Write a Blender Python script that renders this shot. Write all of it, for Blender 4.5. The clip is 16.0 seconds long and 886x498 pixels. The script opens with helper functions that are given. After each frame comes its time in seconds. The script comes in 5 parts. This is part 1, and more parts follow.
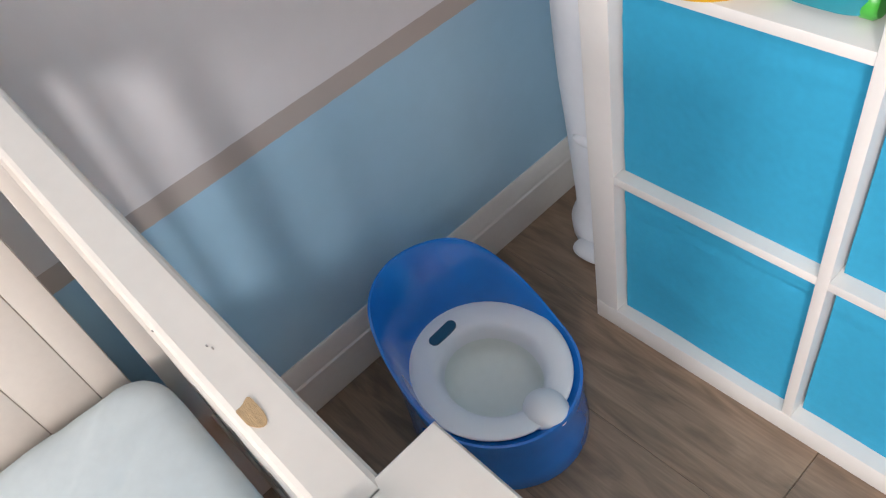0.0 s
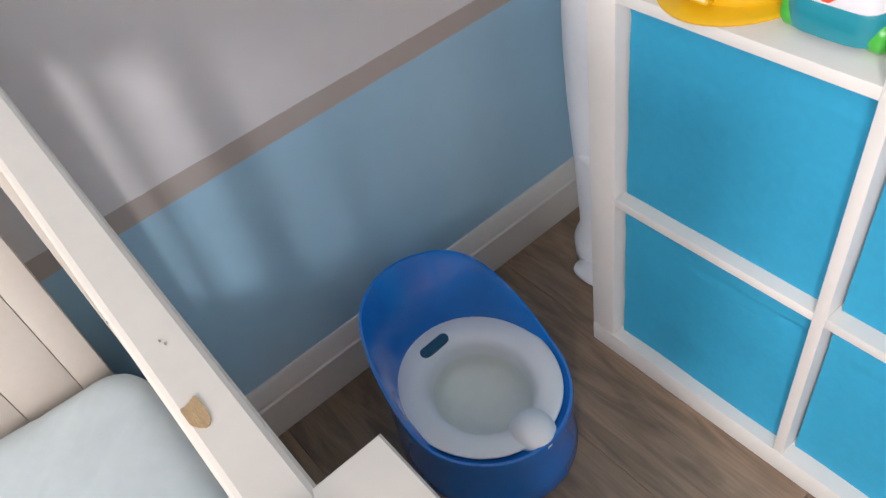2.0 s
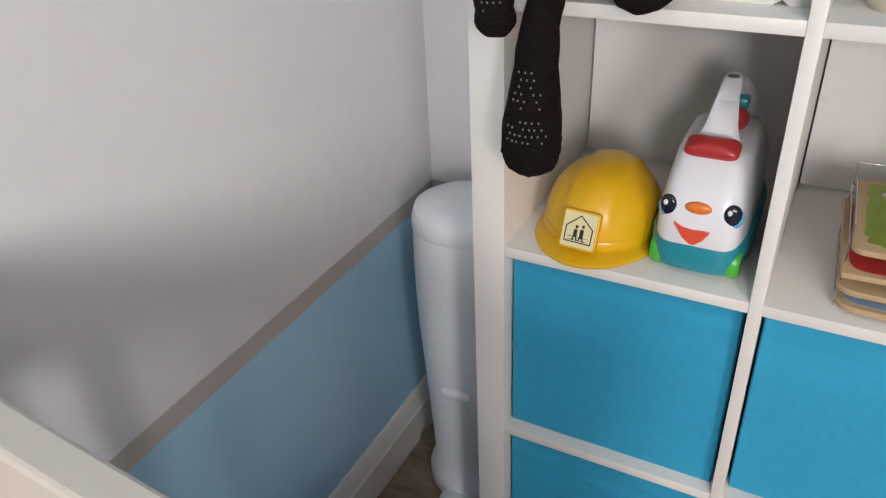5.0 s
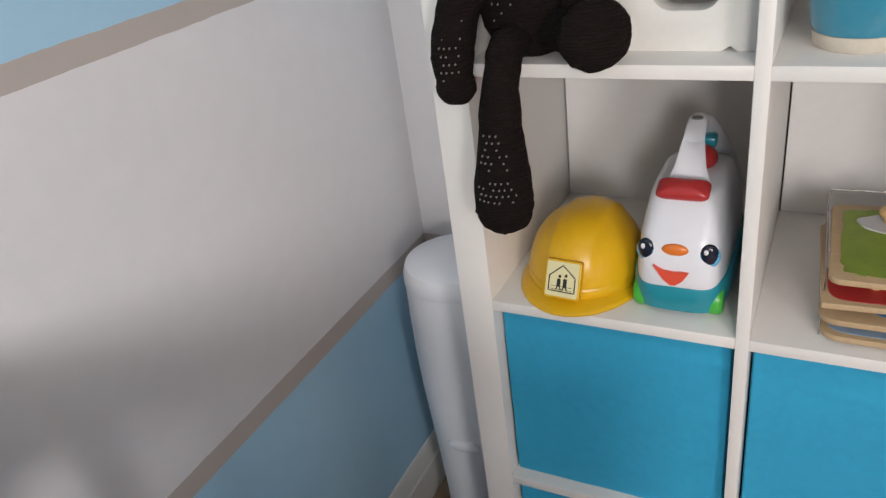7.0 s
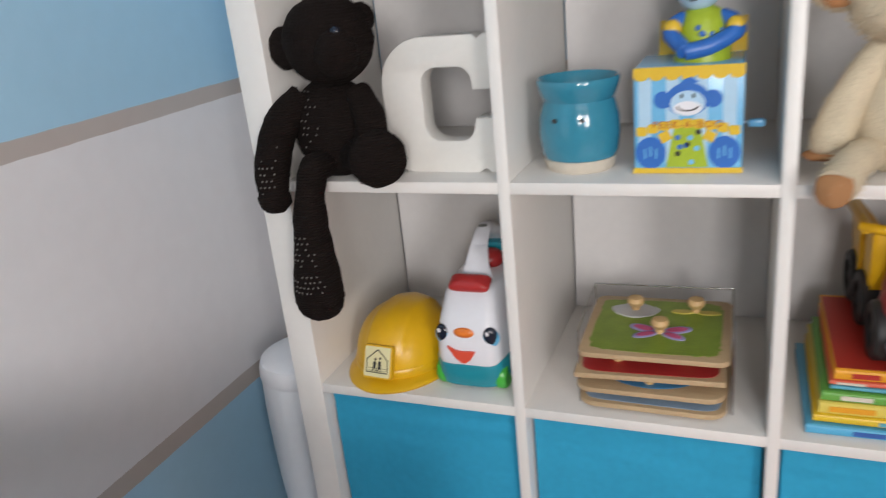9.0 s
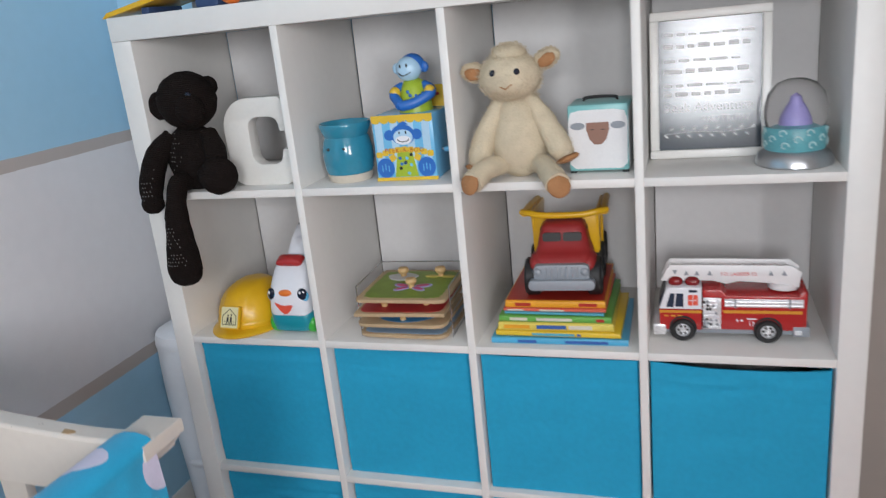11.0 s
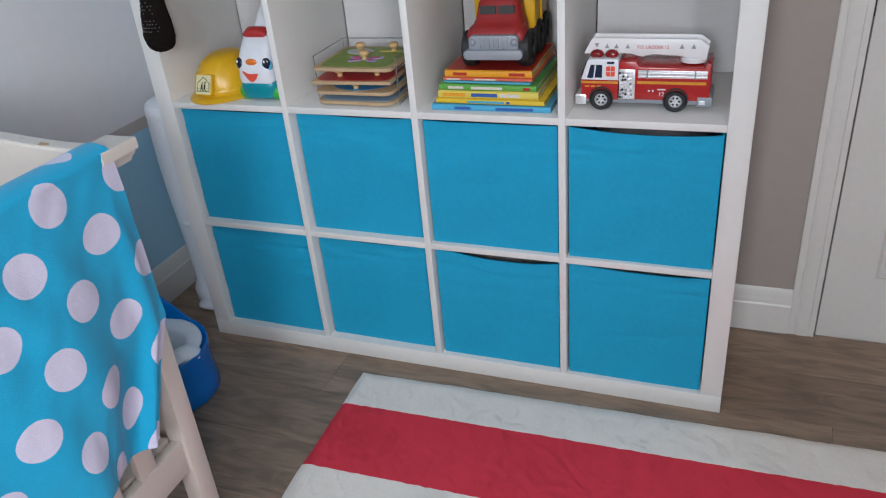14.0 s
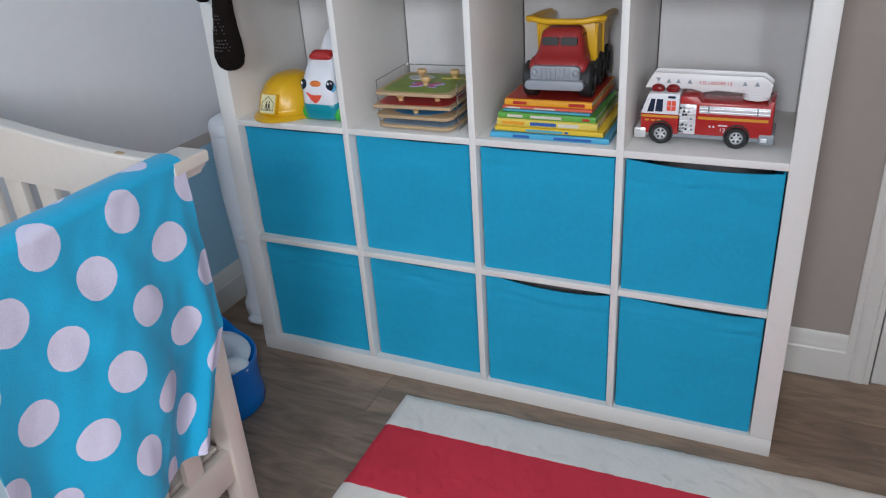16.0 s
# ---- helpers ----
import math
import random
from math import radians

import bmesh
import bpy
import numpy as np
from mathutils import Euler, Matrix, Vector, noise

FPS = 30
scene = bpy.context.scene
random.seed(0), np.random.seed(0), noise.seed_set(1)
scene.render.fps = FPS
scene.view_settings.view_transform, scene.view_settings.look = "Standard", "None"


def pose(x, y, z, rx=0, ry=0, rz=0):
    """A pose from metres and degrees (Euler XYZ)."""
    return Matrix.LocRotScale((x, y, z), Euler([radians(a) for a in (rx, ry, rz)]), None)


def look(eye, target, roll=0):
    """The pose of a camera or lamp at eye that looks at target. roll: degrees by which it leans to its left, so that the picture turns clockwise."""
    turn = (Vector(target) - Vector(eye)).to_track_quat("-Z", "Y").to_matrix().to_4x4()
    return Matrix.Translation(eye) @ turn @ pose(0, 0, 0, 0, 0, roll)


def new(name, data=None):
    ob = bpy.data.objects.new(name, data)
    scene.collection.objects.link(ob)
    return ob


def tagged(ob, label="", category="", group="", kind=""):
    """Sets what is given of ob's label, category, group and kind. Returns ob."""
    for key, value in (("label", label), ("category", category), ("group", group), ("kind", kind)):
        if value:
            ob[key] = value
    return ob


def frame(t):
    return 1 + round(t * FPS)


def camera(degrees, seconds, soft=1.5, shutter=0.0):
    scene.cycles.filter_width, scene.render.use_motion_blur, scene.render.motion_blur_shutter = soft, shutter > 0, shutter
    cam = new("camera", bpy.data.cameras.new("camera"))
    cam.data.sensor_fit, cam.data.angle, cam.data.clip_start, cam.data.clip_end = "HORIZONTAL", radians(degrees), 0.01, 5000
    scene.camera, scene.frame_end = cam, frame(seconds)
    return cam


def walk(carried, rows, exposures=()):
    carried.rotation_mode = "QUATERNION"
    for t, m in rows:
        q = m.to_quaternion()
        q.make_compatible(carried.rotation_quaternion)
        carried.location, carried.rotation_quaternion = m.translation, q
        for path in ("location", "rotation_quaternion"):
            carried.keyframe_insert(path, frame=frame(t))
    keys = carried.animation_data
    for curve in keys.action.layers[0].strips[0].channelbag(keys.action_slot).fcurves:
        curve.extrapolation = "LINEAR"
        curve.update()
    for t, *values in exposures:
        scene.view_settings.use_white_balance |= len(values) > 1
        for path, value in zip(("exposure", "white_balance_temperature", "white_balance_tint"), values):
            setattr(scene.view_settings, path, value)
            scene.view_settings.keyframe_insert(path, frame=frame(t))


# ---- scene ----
cam = camera(60.3, 16.0, 1.15, 0.5)
PATH = [
    (0, (0.621, -0.696, 1.256), (-0.543, 0.029, -0.2), -15.8),
    (0.5, (0.616, -0.696, 1.251), (-0.563, 0.032, -0.192), -15.7),
    (1, (0.61, -0.696, 1.247), (-0.557, 0.022, -0.21), -15.1),
    (1.5, (0.608, -0.685, 1.239), (-0.553, 0.072, -0.203), -14.3),
    (2, (0.633, -0.673, 1.241), (-0.571, 0.049, -0.188), -12.9),
    (2.5, (0.631, -0.688, 1.265), (-0.648, 0.124, -0.065), -11.0),
    (3, (0.573, -0.753, 1.261), (-0.597, 0.229, -0.031), -9.8),
    (3.5, (0.507, -0.811, 1.268), (-0.507, 0.365, 0.007), -9.6),
    (4, (0.47, -0.832, 1.283), (-0.423, 0.481, 0.067), -7.3),
    (4.5, (0.423, -0.862, 1.306), (-0.406, 0.624, 0.256), -2.3),
    (6.8, (0.459, -0.823, 1.373), (-0.407, 0.668, 0.36), -8.3),
    (7, (0.465, -0.837, 1.364), (-0.411, 0.681, 0.401), -8.3),
    (7.5, (0.485, -0.817, 1.361), (-0.358, 0.733, 0.419), -8.2),
    (8, (0.485, -0.821, 1.355), (-0.281, 0.788, 0.447), -7.0),
    (8.3, (0.499, -0.83, 1.378), (-0.238, 0.784, 0.456), -6.9),
    (8.5, (0.544, -0.86, 1.36), (-0.206, 0.797, 0.528), -6.7),
    (9, (0.702, -0.946, 1.385), (-0.038, 0.779, 0.694), -6.0),
    (9.5, (0.842, -1.082, 1.398), (0.058, 0.668, 0.833), -3.1),
    (9.8, (0.887, -1.162, 1.416), (0.128, 0.62, 0.901), -3.6),
    (10, (0.93, -1.216, 1.409), (0.237, 0.586, 0.886), -4.4),
    (10.2, (0.972, -1.266, 1.433), (0.401, 0.575, 0.898), -5.4),
    (12.3, (1.458, -1.538, 1.385), (0.716, 0.16, 0.634), -7.5),
    (12.5, (1.461, -1.552, 1.378), (0.735, 0.129, 0.571), -7.2),
    (13, (1.444, -1.57, 1.337), (0.811, 0.073, 0.388), -4.2),
    (13.5, (1.449, -1.581, 1.331), (0.805, 0.04, 0.352), -4.6),
    (14, (1.446, -1.576, 1.335), (0.771, 0.039, 0.367), -5.4),
    (14.5, (1.444, -1.587, 1.336), (0.743, 0.03, 0.39), -5.4),
    (15, (1.44, -1.598, 1.339), (0.724, 0.027, 0.418), -5.1),
    (15.5, (1.439, -1.599, 1.336), (0.67, 0.006, 0.424), -4.8),
    (16, (1.424, -1.603, 1.333), (0.645, 0.008, 0.441), -4.0),
]
EXPOSURES = [(0, 0.0, 6900, 15), (3, -0.15, 6900, 15), (4.5, -0.50, 7000, 14), (8.5, -0.67, 6900, 13), (10.2, -0.78, 6600, 12), (12.3, -0.83, 6100, 9), (16, -0.83, 6050, 9)]
walk(cam, [(t, look(eye, target, roll)) for t, eye, target, roll in PATH], EXPOSURES)

# ---- light ----
world = bpy.data.worlds.new("sky")
world.use_nodes = True
scene.world = world
wn = world.node_tree
sky = wn.nodes.new("ShaderNodeTexSky")
sky.sky_type, sky.sun_disc, sky.sun_elevation, sky.sun_rotation = "NISHITA", False, radians(35), radians(200)
wn.links.new(sky.outputs[0], wn.nodes["Background"].inputs[0])
wn.nodes["Background"].inputs[1].default_value = 0.10


def window_lamp(name, place, target, w, h, watts, color):
    data = bpy.data.lights.new(name, "AREA")
    data.shape, data.size, data.size_y, data.energy, data.color = "RECTANGLE", w, h, watts, color
    ob = new(name, data)
    ob.matrix_world = look(place, target)
    return ob


# Window inferred from the slat shadows on the west wall.
window_lamp("window_daylight", (1.30, -2.99, 1.72), (1.30, 0, 1.72), 0.50, 0.70, 60, (0.97, 0.98, 1.0))
# Extra source, added to brighten the middle columns and the striped wall.
window_lamp("window_daylight", (2.50, -2.99, 1.64), (2.50, 0, 1.64), 0.66, 1.00, 84, (0.97, 0.98, 1.0))


# ---- materials ----
def mat(name, color, rough=0.5, vary=0.06, scale=12.0, bump=0.0, bump_scale=200.0, metal=0.0, coat=0.0, island=0.0, spec=0.5, stretch=(1, 1, 1)):
    """A procedural surface: a base colour mottled at two scales, with fine relief."""
    m = bpy.data.materials.new(name)
    m.use_nodes = True
    nt, b = m.node_tree, m.node_tree.nodes["Principled BSDF"]
    tc = nt.nodes.new("ShaderNodeTexCoord")
    mp = nt.nodes.new("ShaderNodeMapping")
    mp.inputs["Scale"].default_value = stretch
    nt.links.new(tc.outputs["Object"], mp.inputs[0])
    n1, n2 = nt.nodes.new("ShaderNodeTexNoise"), nt.nodes.new("ShaderNodeTexNoise")
    n1.inputs["Scale"].default_value, n2.inputs["Scale"].default_value = scale, scale * 9
    n1.inputs["Detail"].default_value = 4
    for n in (n1, n2):
        nt.links.new(mp.outputs[0], n.inputs["Vector"])
    add = nt.nodes.new("ShaderNodeMath")
    add.operation = "ADD"
    nt.links.new(n1.outputs[0], add.inputs[0])
    nt.links.new(n2.outputs[0], add.inputs[1])
    rng = nt.nodes.new("ShaderNodeMapRange")
    rng.inputs[1].default_value, rng.inputs[2].default_value = 0.6, 1.4
    rng.inputs[3].default_value, rng.inputs[4].default_value = 1 - vary, 1 + vary
    nt.links.new(add.outputs[0], rng.inputs[0])
    mul = nt.nodes.new("ShaderNodeVectorMath")
    mul.operation = "SCALE"
    mul.inputs[0].default_value = color
    nt.links.new(rng.outputs[0], mul.inputs["Scale"])
    out = mul.outputs[0]
    if island:
        info = nt.nodes.new("ShaderNodeObjectInfo")
        r2 = nt.nodes.new("ShaderNodeMapRange")
        r2.inputs[3].default_value, r2.inputs[4].default_value = 1 - island, 1 + island
        nt.links.new(info.outputs["Random"], r2.inputs[0])
        m2 = nt.nodes.new("ShaderNodeVectorMath")
        m2.operation = "SCALE"
        nt.links.new(out, m2.inputs[0])
        nt.links.new(r2.outputs[0], m2.inputs["Scale"])
        out = m2.outputs[0]
    nt.links.new(out, b.inputs["Base Color"])
    b.inputs["Roughness"].default_value, b.inputs["Metallic"].default_value = rough, metal
    b.inputs["Coat Weight"].default_value, b.inputs["Specular IOR Level"].default_value = coat, spec
    if bump:
        n3, bp = nt.nodes.new("ShaderNodeTexNoise"), nt.nodes.new("ShaderNodeBump")
        n3.inputs["Scale"].default_value = bump_scale
        nt.links.new(mp.outputs[0], n3.inputs["Vector"])
        bp.inputs["Strength"].default_value, bp.inputs["Distance"].default_value = bump, 0.002
        nt.links.new(n3.outputs[0], bp.inputs["Height"])
        nt.links.new(bp.outputs[0], b.inputs["Normal"])
    return m


def weave(m, scale, strength):
    """Adds a woven relief of crossing threads to a cloth."""
    nt, b = m.node_tree, m.node_tree.nodes["Principled BSDF"]
    tc, bp, mx = nt.nodes.new("ShaderNodeTexCoord"), nt.nodes.new("ShaderNodeBump"), nt.nodes.new("ShaderNodeMath")
    mx.operation = "MAXIMUM"
    for i, axis in enumerate(("X", "Z")):
        w = nt.nodes.new("ShaderNodeTexWave")
        w.bands_direction = axis
        w.inputs["Scale"].default_value, w.inputs["Distortion"].default_value = scale, 0.6
        nt.links.new(tc.outputs["Object"], w.inputs[0])
        nt.links.new(w.outputs[1], mx.inputs[i])
    bp.inputs["Strength"].default_value, bp.inputs["Distance"].default_value = strength, 0.001
    nt.links.new(mx.outputs[0], bp.inputs["Height"])
    nt.links.new(bp.outputs[0], b.inputs["Normal"])
    return m


def bands(m, axis, stops, wobble=0.0015):
    """Paints flat bands of colour along an axis of the object: stops are (upper limit, colour), the last one open."""
    nt, b = m.node_tree, m.node_tree.nodes["Principled BSDF"]
    link = b.inputs["Base Color"].links[0]
    mottled = link.from_node
    tc, sep, nz = nt.nodes.new("ShaderNodeTexCoord"), nt.nodes.new("ShaderNodeSeparateXYZ"), nt.nodes.new("ShaderNodeTexNoise")
    nz.inputs["Scale"].default_value = 40
    nt.links.new(tc.outputs["Object"], sep.inputs[0])
    nt.links.new(tc.outputs["Object"], nz.inputs["Vector"])
    off = nt.nodes.new("ShaderNodeMath")
    off.operation = "MULTIPLY_ADD"
    off.inputs[1].default_value = 2 * wobble
    nt.links.new(nz.outputs[0], off.inputs[0])
    nt.links.new(sep.outputs[axis], off.inputs[2])
    last = stops[-1][1]
    color = None
    for limit, c in reversed(stops[:-1]):
        lt, mix = nt.nodes.new("ShaderNodeMath"), nt.nodes.new("ShaderNodeMix")
        lt.operation, lt.inputs[1].default_value = "LESS_THAN", limit + wobble
        mix.data_type = "RGBA"
        nt.links.new(off.outputs[0], lt.inputs[0])
        nt.links.new(lt.outputs[0], mix.inputs[0])
        if color is None:
            mix.inputs[6].default_value = (*last, 1)
        else:
            nt.links.new(color, mix.inputs[6])
        mix.inputs[7].default_value = (*c, 1)
        color = mix.outputs[2]
    nt.links.new(color, mottled.inputs[0])
    return m


WALL_BLUE, WALL_WHITE, WALL_TAUPE = (0.385, 0.64, 0.82), (0.77, 0.76, 0.775), (0.50, 0.445, 0.415)
m_striped = bands(mat("striped_wall_paint", WALL_WHITE, 0.55, 0.025, 3, 0.06, 350), 2,
                  [(0.577, WALL_BLUE), (0.614, WALL_TAUPE), (1.182, WALL_WHITE), (1.212, WALL_TAUPE), (2.6, WALL_BLUE)])
m_greige = mat("greige_wall_paint", (0.385, 0.343, 0.312), 0.6, 0.03, 3, 0.06, 350)
m_ceiling = mat("ceiling_paint", (0.85, 0.85, 0.84), 0.8, 0.02, 3, 0.1, 300)
m_trim = mat("white_trim_paint", (0.74, 0.73, 0.70), 0.35, 0.03, 8, 0.03, 120)
m_crib = mat("ivory_crib_paint", (0.62, 0.552, 0.492), 0.42, 0.03, 9, 0.04, 90)
m_shelf = mat("white_laminate", (0.74, 0.72, 0.69), 0.4, 0.02, 6, 0.02, 150)
m_back = mat("off_white_hardboard", (0.70, 0.685, 0.68), 0.5, 0.03, 6, 0.03, 150)
m_bare = mat("bare_wood", (0.42, 0.27, 0.14), 0.7, 0.25, 60, 0.2, 300, stretch=(1, 6, 1))
m_bin = weave(mat("turquoise_canvas", (0.02, 0.345, 0.565), 0.75, 0.07, 9, spec=0.3), 420, 0.35)
m_dark = mat("dark_inside", (0.03, 0.03, 0.035), 0.8, 0.2, 20)
m_sheet = mat("pale_blue_sheet", (0.55, 0.63, 0.66), 0.85, 0.04, 6, 0.25, 30)
m_white_plastic = mat("white_plastic", (0.78, 0.79, 0.82), 0.32, 0.015, 6, 0.02, 200)
m_pail = mat("frosted_white_plastic", (0.82, 0.84, 0.88), 0.38, 0.02, 6, 0.02, 200)
m_potty = mat("blue_plastic", (0.001, 0.16, 0.56), 0.20, 0.04, 6, 0.01, 120, coat=0.3)
m_bowl = mat("milky_bowl_plastic", (0.70, 0.74, 0.71), 0.3, 0.03, 6)
m_teal_dark = mat("dark_teal_slot_shade", (0.01, 0.09, 0.16), 0.4, 0.1, 20)
m_black = mat("black_metal", (0.012, 0.012, 0.013), 0.4, 0.1, 30)


def plank_material():
    """Greyish brown oak laminate with a long grain, each plank its own tone."""
    m = mat("oak_laminate", (0.265, 0.182, 0.125), 0.42, 0.20, 5, 0.12, 120, island=0.16, stretch=(0.35, 5, 1))
    nt, b = m.node_tree, m.node_tree.nodes["Principled BSDF"]
    src = b.inputs["Base Color"].links[0].from_socket
    info, tc, mp = nt.nodes.new("ShaderNodeObjectInfo"), nt.nodes.new("ShaderNodeTexCoord"), nt.nodes.new("ShaderNodeMapping")
    cmb, w, ramp, mix = nt.nodes.new("ShaderNodeCombineXYZ"), nt.nodes.new("ShaderNodeTexNoise"), nt.nodes.new("ShaderNodeMapRange"), nt.nodes.new("ShaderNodeVectorMath")
    mul = nt.nodes.new("ShaderNodeMath")
    mul.operation, mul.inputs[1].default_value = "MULTIPLY", 37.0
    nt.links.new(info.outputs["Random"], mul.inputs[0])
    nt.links.new(mul.outputs[0], cmb.inputs[0])
    nt.links.new(mul.outputs[0], cmb.inputs[1])
    nt.links.new(tc.outputs["Object"], mp.inputs[0])
    nt.links.new(cmb.outputs[0], mp.inputs[1])
    mp.inputs["Scale"].default_value = (1.6, 8, 1)
    w.inputs["Scale"].default_value, w.inputs["Detail"].default_value, w.inputs["Distortion"].default_value = 2.6, 6, 1.6
    nt.links.new(mp.outputs[0], w.inputs["Vector"])
    ramp.inputs[1].default_value, ramp.inputs[2].default_value = 0.36, 0.62
    ramp.inputs[3].default_value, ramp.inputs[4].default_value = 0.70, 1.14
    nt.links.new(w.outputs[0], ramp.inputs[0])
    mix.operation = "SCALE"
    nt.links.new(src, mix.inputs[0])
    nt.links.new(ramp.outputs[0], mix.inputs["Scale"])
    nt.links.new(mix.outputs[0], b.inputs["Base Color"])
    return m


m_plank = plank_material()


# ---- building helpers ----
def mesh_of(name, bm, materials, smooth=False):
    me = bpy.data.meshes.new(name)
    bmesh.ops.recalc_face_normals(bm, faces=bm.faces)
    bm.to_mesh(me)
    bm.free()
    for m in materials if isinstance(materials, (list, tuple)) else [materials]:
        me.materials.append(m)
    if smooth:
        me.shade_smooth()
        me.set_sharp_from_angle(angle=radians(smooth if smooth > 1 else 40))
    return me


def thing(name, label, category, at=pose(0, 0, 0), group="", kind=""):
    ob = new(name)
    ob.empty_display_size = 0.05
    ob.matrix_basis = at
    return tagged(ob, label, category, group, kind)


def part(name, bm, material, parent, label="", smooth=40, at=None):
    """Links a bmesh as one mesh object under a thing or under a part."""
    ob = new(name, mesh_of(name, bm, material, smooth))
    ob.parent = parent
    if at is not None:
        ob.matrix_basis = at
    return tagged(ob, label)


def setting(name, bm, material, label, category, smooth=0):
    return tagged(new(name, mesh_of(name, bm, material, smooth)), label, category, "", "structure")


def solo(name, bm, material, label, category, at=pose(0, 0, 0), smooth=40, group=""):
    ob = new(name, mesh_of(name, bm, material, smooth))
    ob.matrix_basis = at
    return tagged(ob, label, category, group)


def box(x0, x1, y0, y1, z0, z1, bevel=0.0, seg=2, bm=None, index=0):
    own = bmesh.new()
    bmesh.ops.create_cube(own, size=1, matrix=Matrix.Translation(((x0 + x1) / 2, (y0 + y1) / 2, (z0 + z1) / 2)) @ Matrix.Diagonal((x1 - x0, y1 - y0, z1 - z0, 1)))
    if bevel:
        bmesh.ops.bevel(own, geom=own.edges[:], offset=bevel, segments=seg, profile=0.5, affect="EDGES")
    return merge(bm, own, index)


def merge(bm, own, index=0, m=None):
    """Adds the faces of one bmesh to another, which may be None."""
    if m is not None:
        own.transform(m)
    for f in own.faces:
        f.material_index = index
    if bm is None:
        return own
    me = bpy.data.meshes.new("tmp")
    own.to_mesh(me)
    own.free()
    bm.from_mesh(me)
    bpy.data.meshes.remove(me)
    return bm


def loft(rings, closed=True, cap0=True, cap1=True, bm=None, index=0, m=None):
    """A skin over rings of points, each ring of the same count."""
    own = bmesh.new()
    vs = [[own.verts.new(p) for p in ring] for ring in rings]
    n = len(vs[0])
    for a, b in zip(vs, vs[1:]):
        for i in range(n if closed else n - 1):
            own.faces.new((a[i], a[(i + 1) % n], b[(i + 1) % n], b[i]))
    if closed and cap0:
        own.faces.new(vs[0][::-1])
    if closed and cap1:
        own.faces.new(vs[-1])
    return merge(bm, own, index, m)


def oval(cx, cy, z, a, b, n=40, power=2.0, turn=0.0):
    out = []
    for i in range(n):
        t = 2 * math.pi * i / n + turn
        c, s = math.cos(t), math.sin(t)
        out.append((cx + a * math.copysign(abs(c) ** (2 / power), c), cy + b * math.copysign(abs(s) ** (2 / power), s), z))
    return out


def lathe(profile, n=32, bm=None, index=0, m=None, sx=1.0, sy=1.0):
    return loft([oval(0, 0, z, max(r, 1e-4) * sx, max(r, 1e-4) * sy, n) for r, z in profile], bm=bm, index=index, m=m)


def ball(c, r, bm=None, index=0, n=20, turn=(0, 0, 0), power=2.0):
    """An ellipsoid with half-axes r at c."""
    rings = []
    k = max(6, n // 2)
    for j in range(k + 1):
        a = math.pi * j / k
        rings.append(oval(0, 0, -math.cos(a) * r[2], max(math.sin(a), 0.004) * r[0], max(math.sin(a), 0.004) * r[1], n, power))
    return loft(rings, bm=bm, index=index, m=pose(*c, *turn))


def tube(points, r, n=10, bm=None, index=0, flat=1.0):
    """A round bar along points; r is one radius or one a point."""
    rings = []
    pts = [Vector(p) for p in points]
    up = Vector((0, 0, 1))
    for i, p in enumerate(pts):
        d = (pts[min(i + 1, len(pts) - 1)] - pts[max(i - 1, 0)]).normalized()
        side = d.cross(up)
        side = side.normalized() if side.length > 1e-3 else Vector((1, 0, 0))
        top = side.cross(d)
        rr = float(r[i]) if isinstance(r, (list, tuple)) else r
        rings.append([tuple(p + rr * (math.cos(2 * math.pi * k / n) * side + flat * math.sin(2 * math.pi * k / n) * top)) for k in range(n)])
    return loft(rings, bm=bm, index=index)


def smoothed(points, steps=6):
    """A Catmull-Rom line through points."""
    pts = [Vector(p) for p in points]
    pts = [2 * pts[0] - pts[1]] + pts + [2 * pts[-1] - pts[-2]]
    out = []
    for i in range(1, len(pts) - 2):
        a, b, c, d = pts[i - 1:i + 3]
        for k in range(steps):
            t = k / steps
            out.append(0.5 * (2 * b + (c - a) * t + (2 * a - 5 * b + 4 * c - d) * t * t + (3 * b - a - 3 * c + d) * t ** 3))
    return out + [pts[-2]]


def slab(outline, depth, axis="y", at=0.0, bevel=0.0, bm=None, index=0):
    """A flat plate from an outline of (u, v): u along x and v along z for axis y, or x and y for axis z."""
    own = bmesh.new()
    put3 = (lambda u, v, w: (u, w, v)) if axis == "y" else ((lambda u, v, w: (u, v, w)) if axis == "z" else (lambda u, v, w: (w, u, v)))
    lo = [own.verts.new(put3(u, v, at)) for u, v in outline]
    hi = [own.verts.new(put3(u, v, at + depth)) for u, v in outline]
    n = len(outline)
    for i in range(n):
        own.faces.new((lo[i], lo[(i + 1) % n], hi[(i + 1) % n], hi[i]))
    f0, f1 = own.faces.new(lo[::-1]), own.faces.new(hi)
    if bevel:
        bmesh.ops.recalc_face_normals(own, faces=own.faces)
        bmesh.ops.bevel(own, geom=list(f0.edges) + list(f1.edges), offset=bevel, segments=2, profile=0.5, affect="EDGES")
    return merge(bm, own, index)


def rounded(w, h, r, n=5, cx=0.0, cy=0.0):
    """The outline of a rectangle with round corners."""
    out = []
    for sx, sy, a0 in ((1, 1, 0), (-1, 1, 90), (-1, -1, 180), (1, -1, 270)):
        for k in range(n + 1):
            a = radians(a0 + 90 * k / n)
            out.append((cx + sx * (w / 2 - r) + r * math.cos(a), cy + sy * (h / 2 - r) + r * math.sin(a)))
    return out


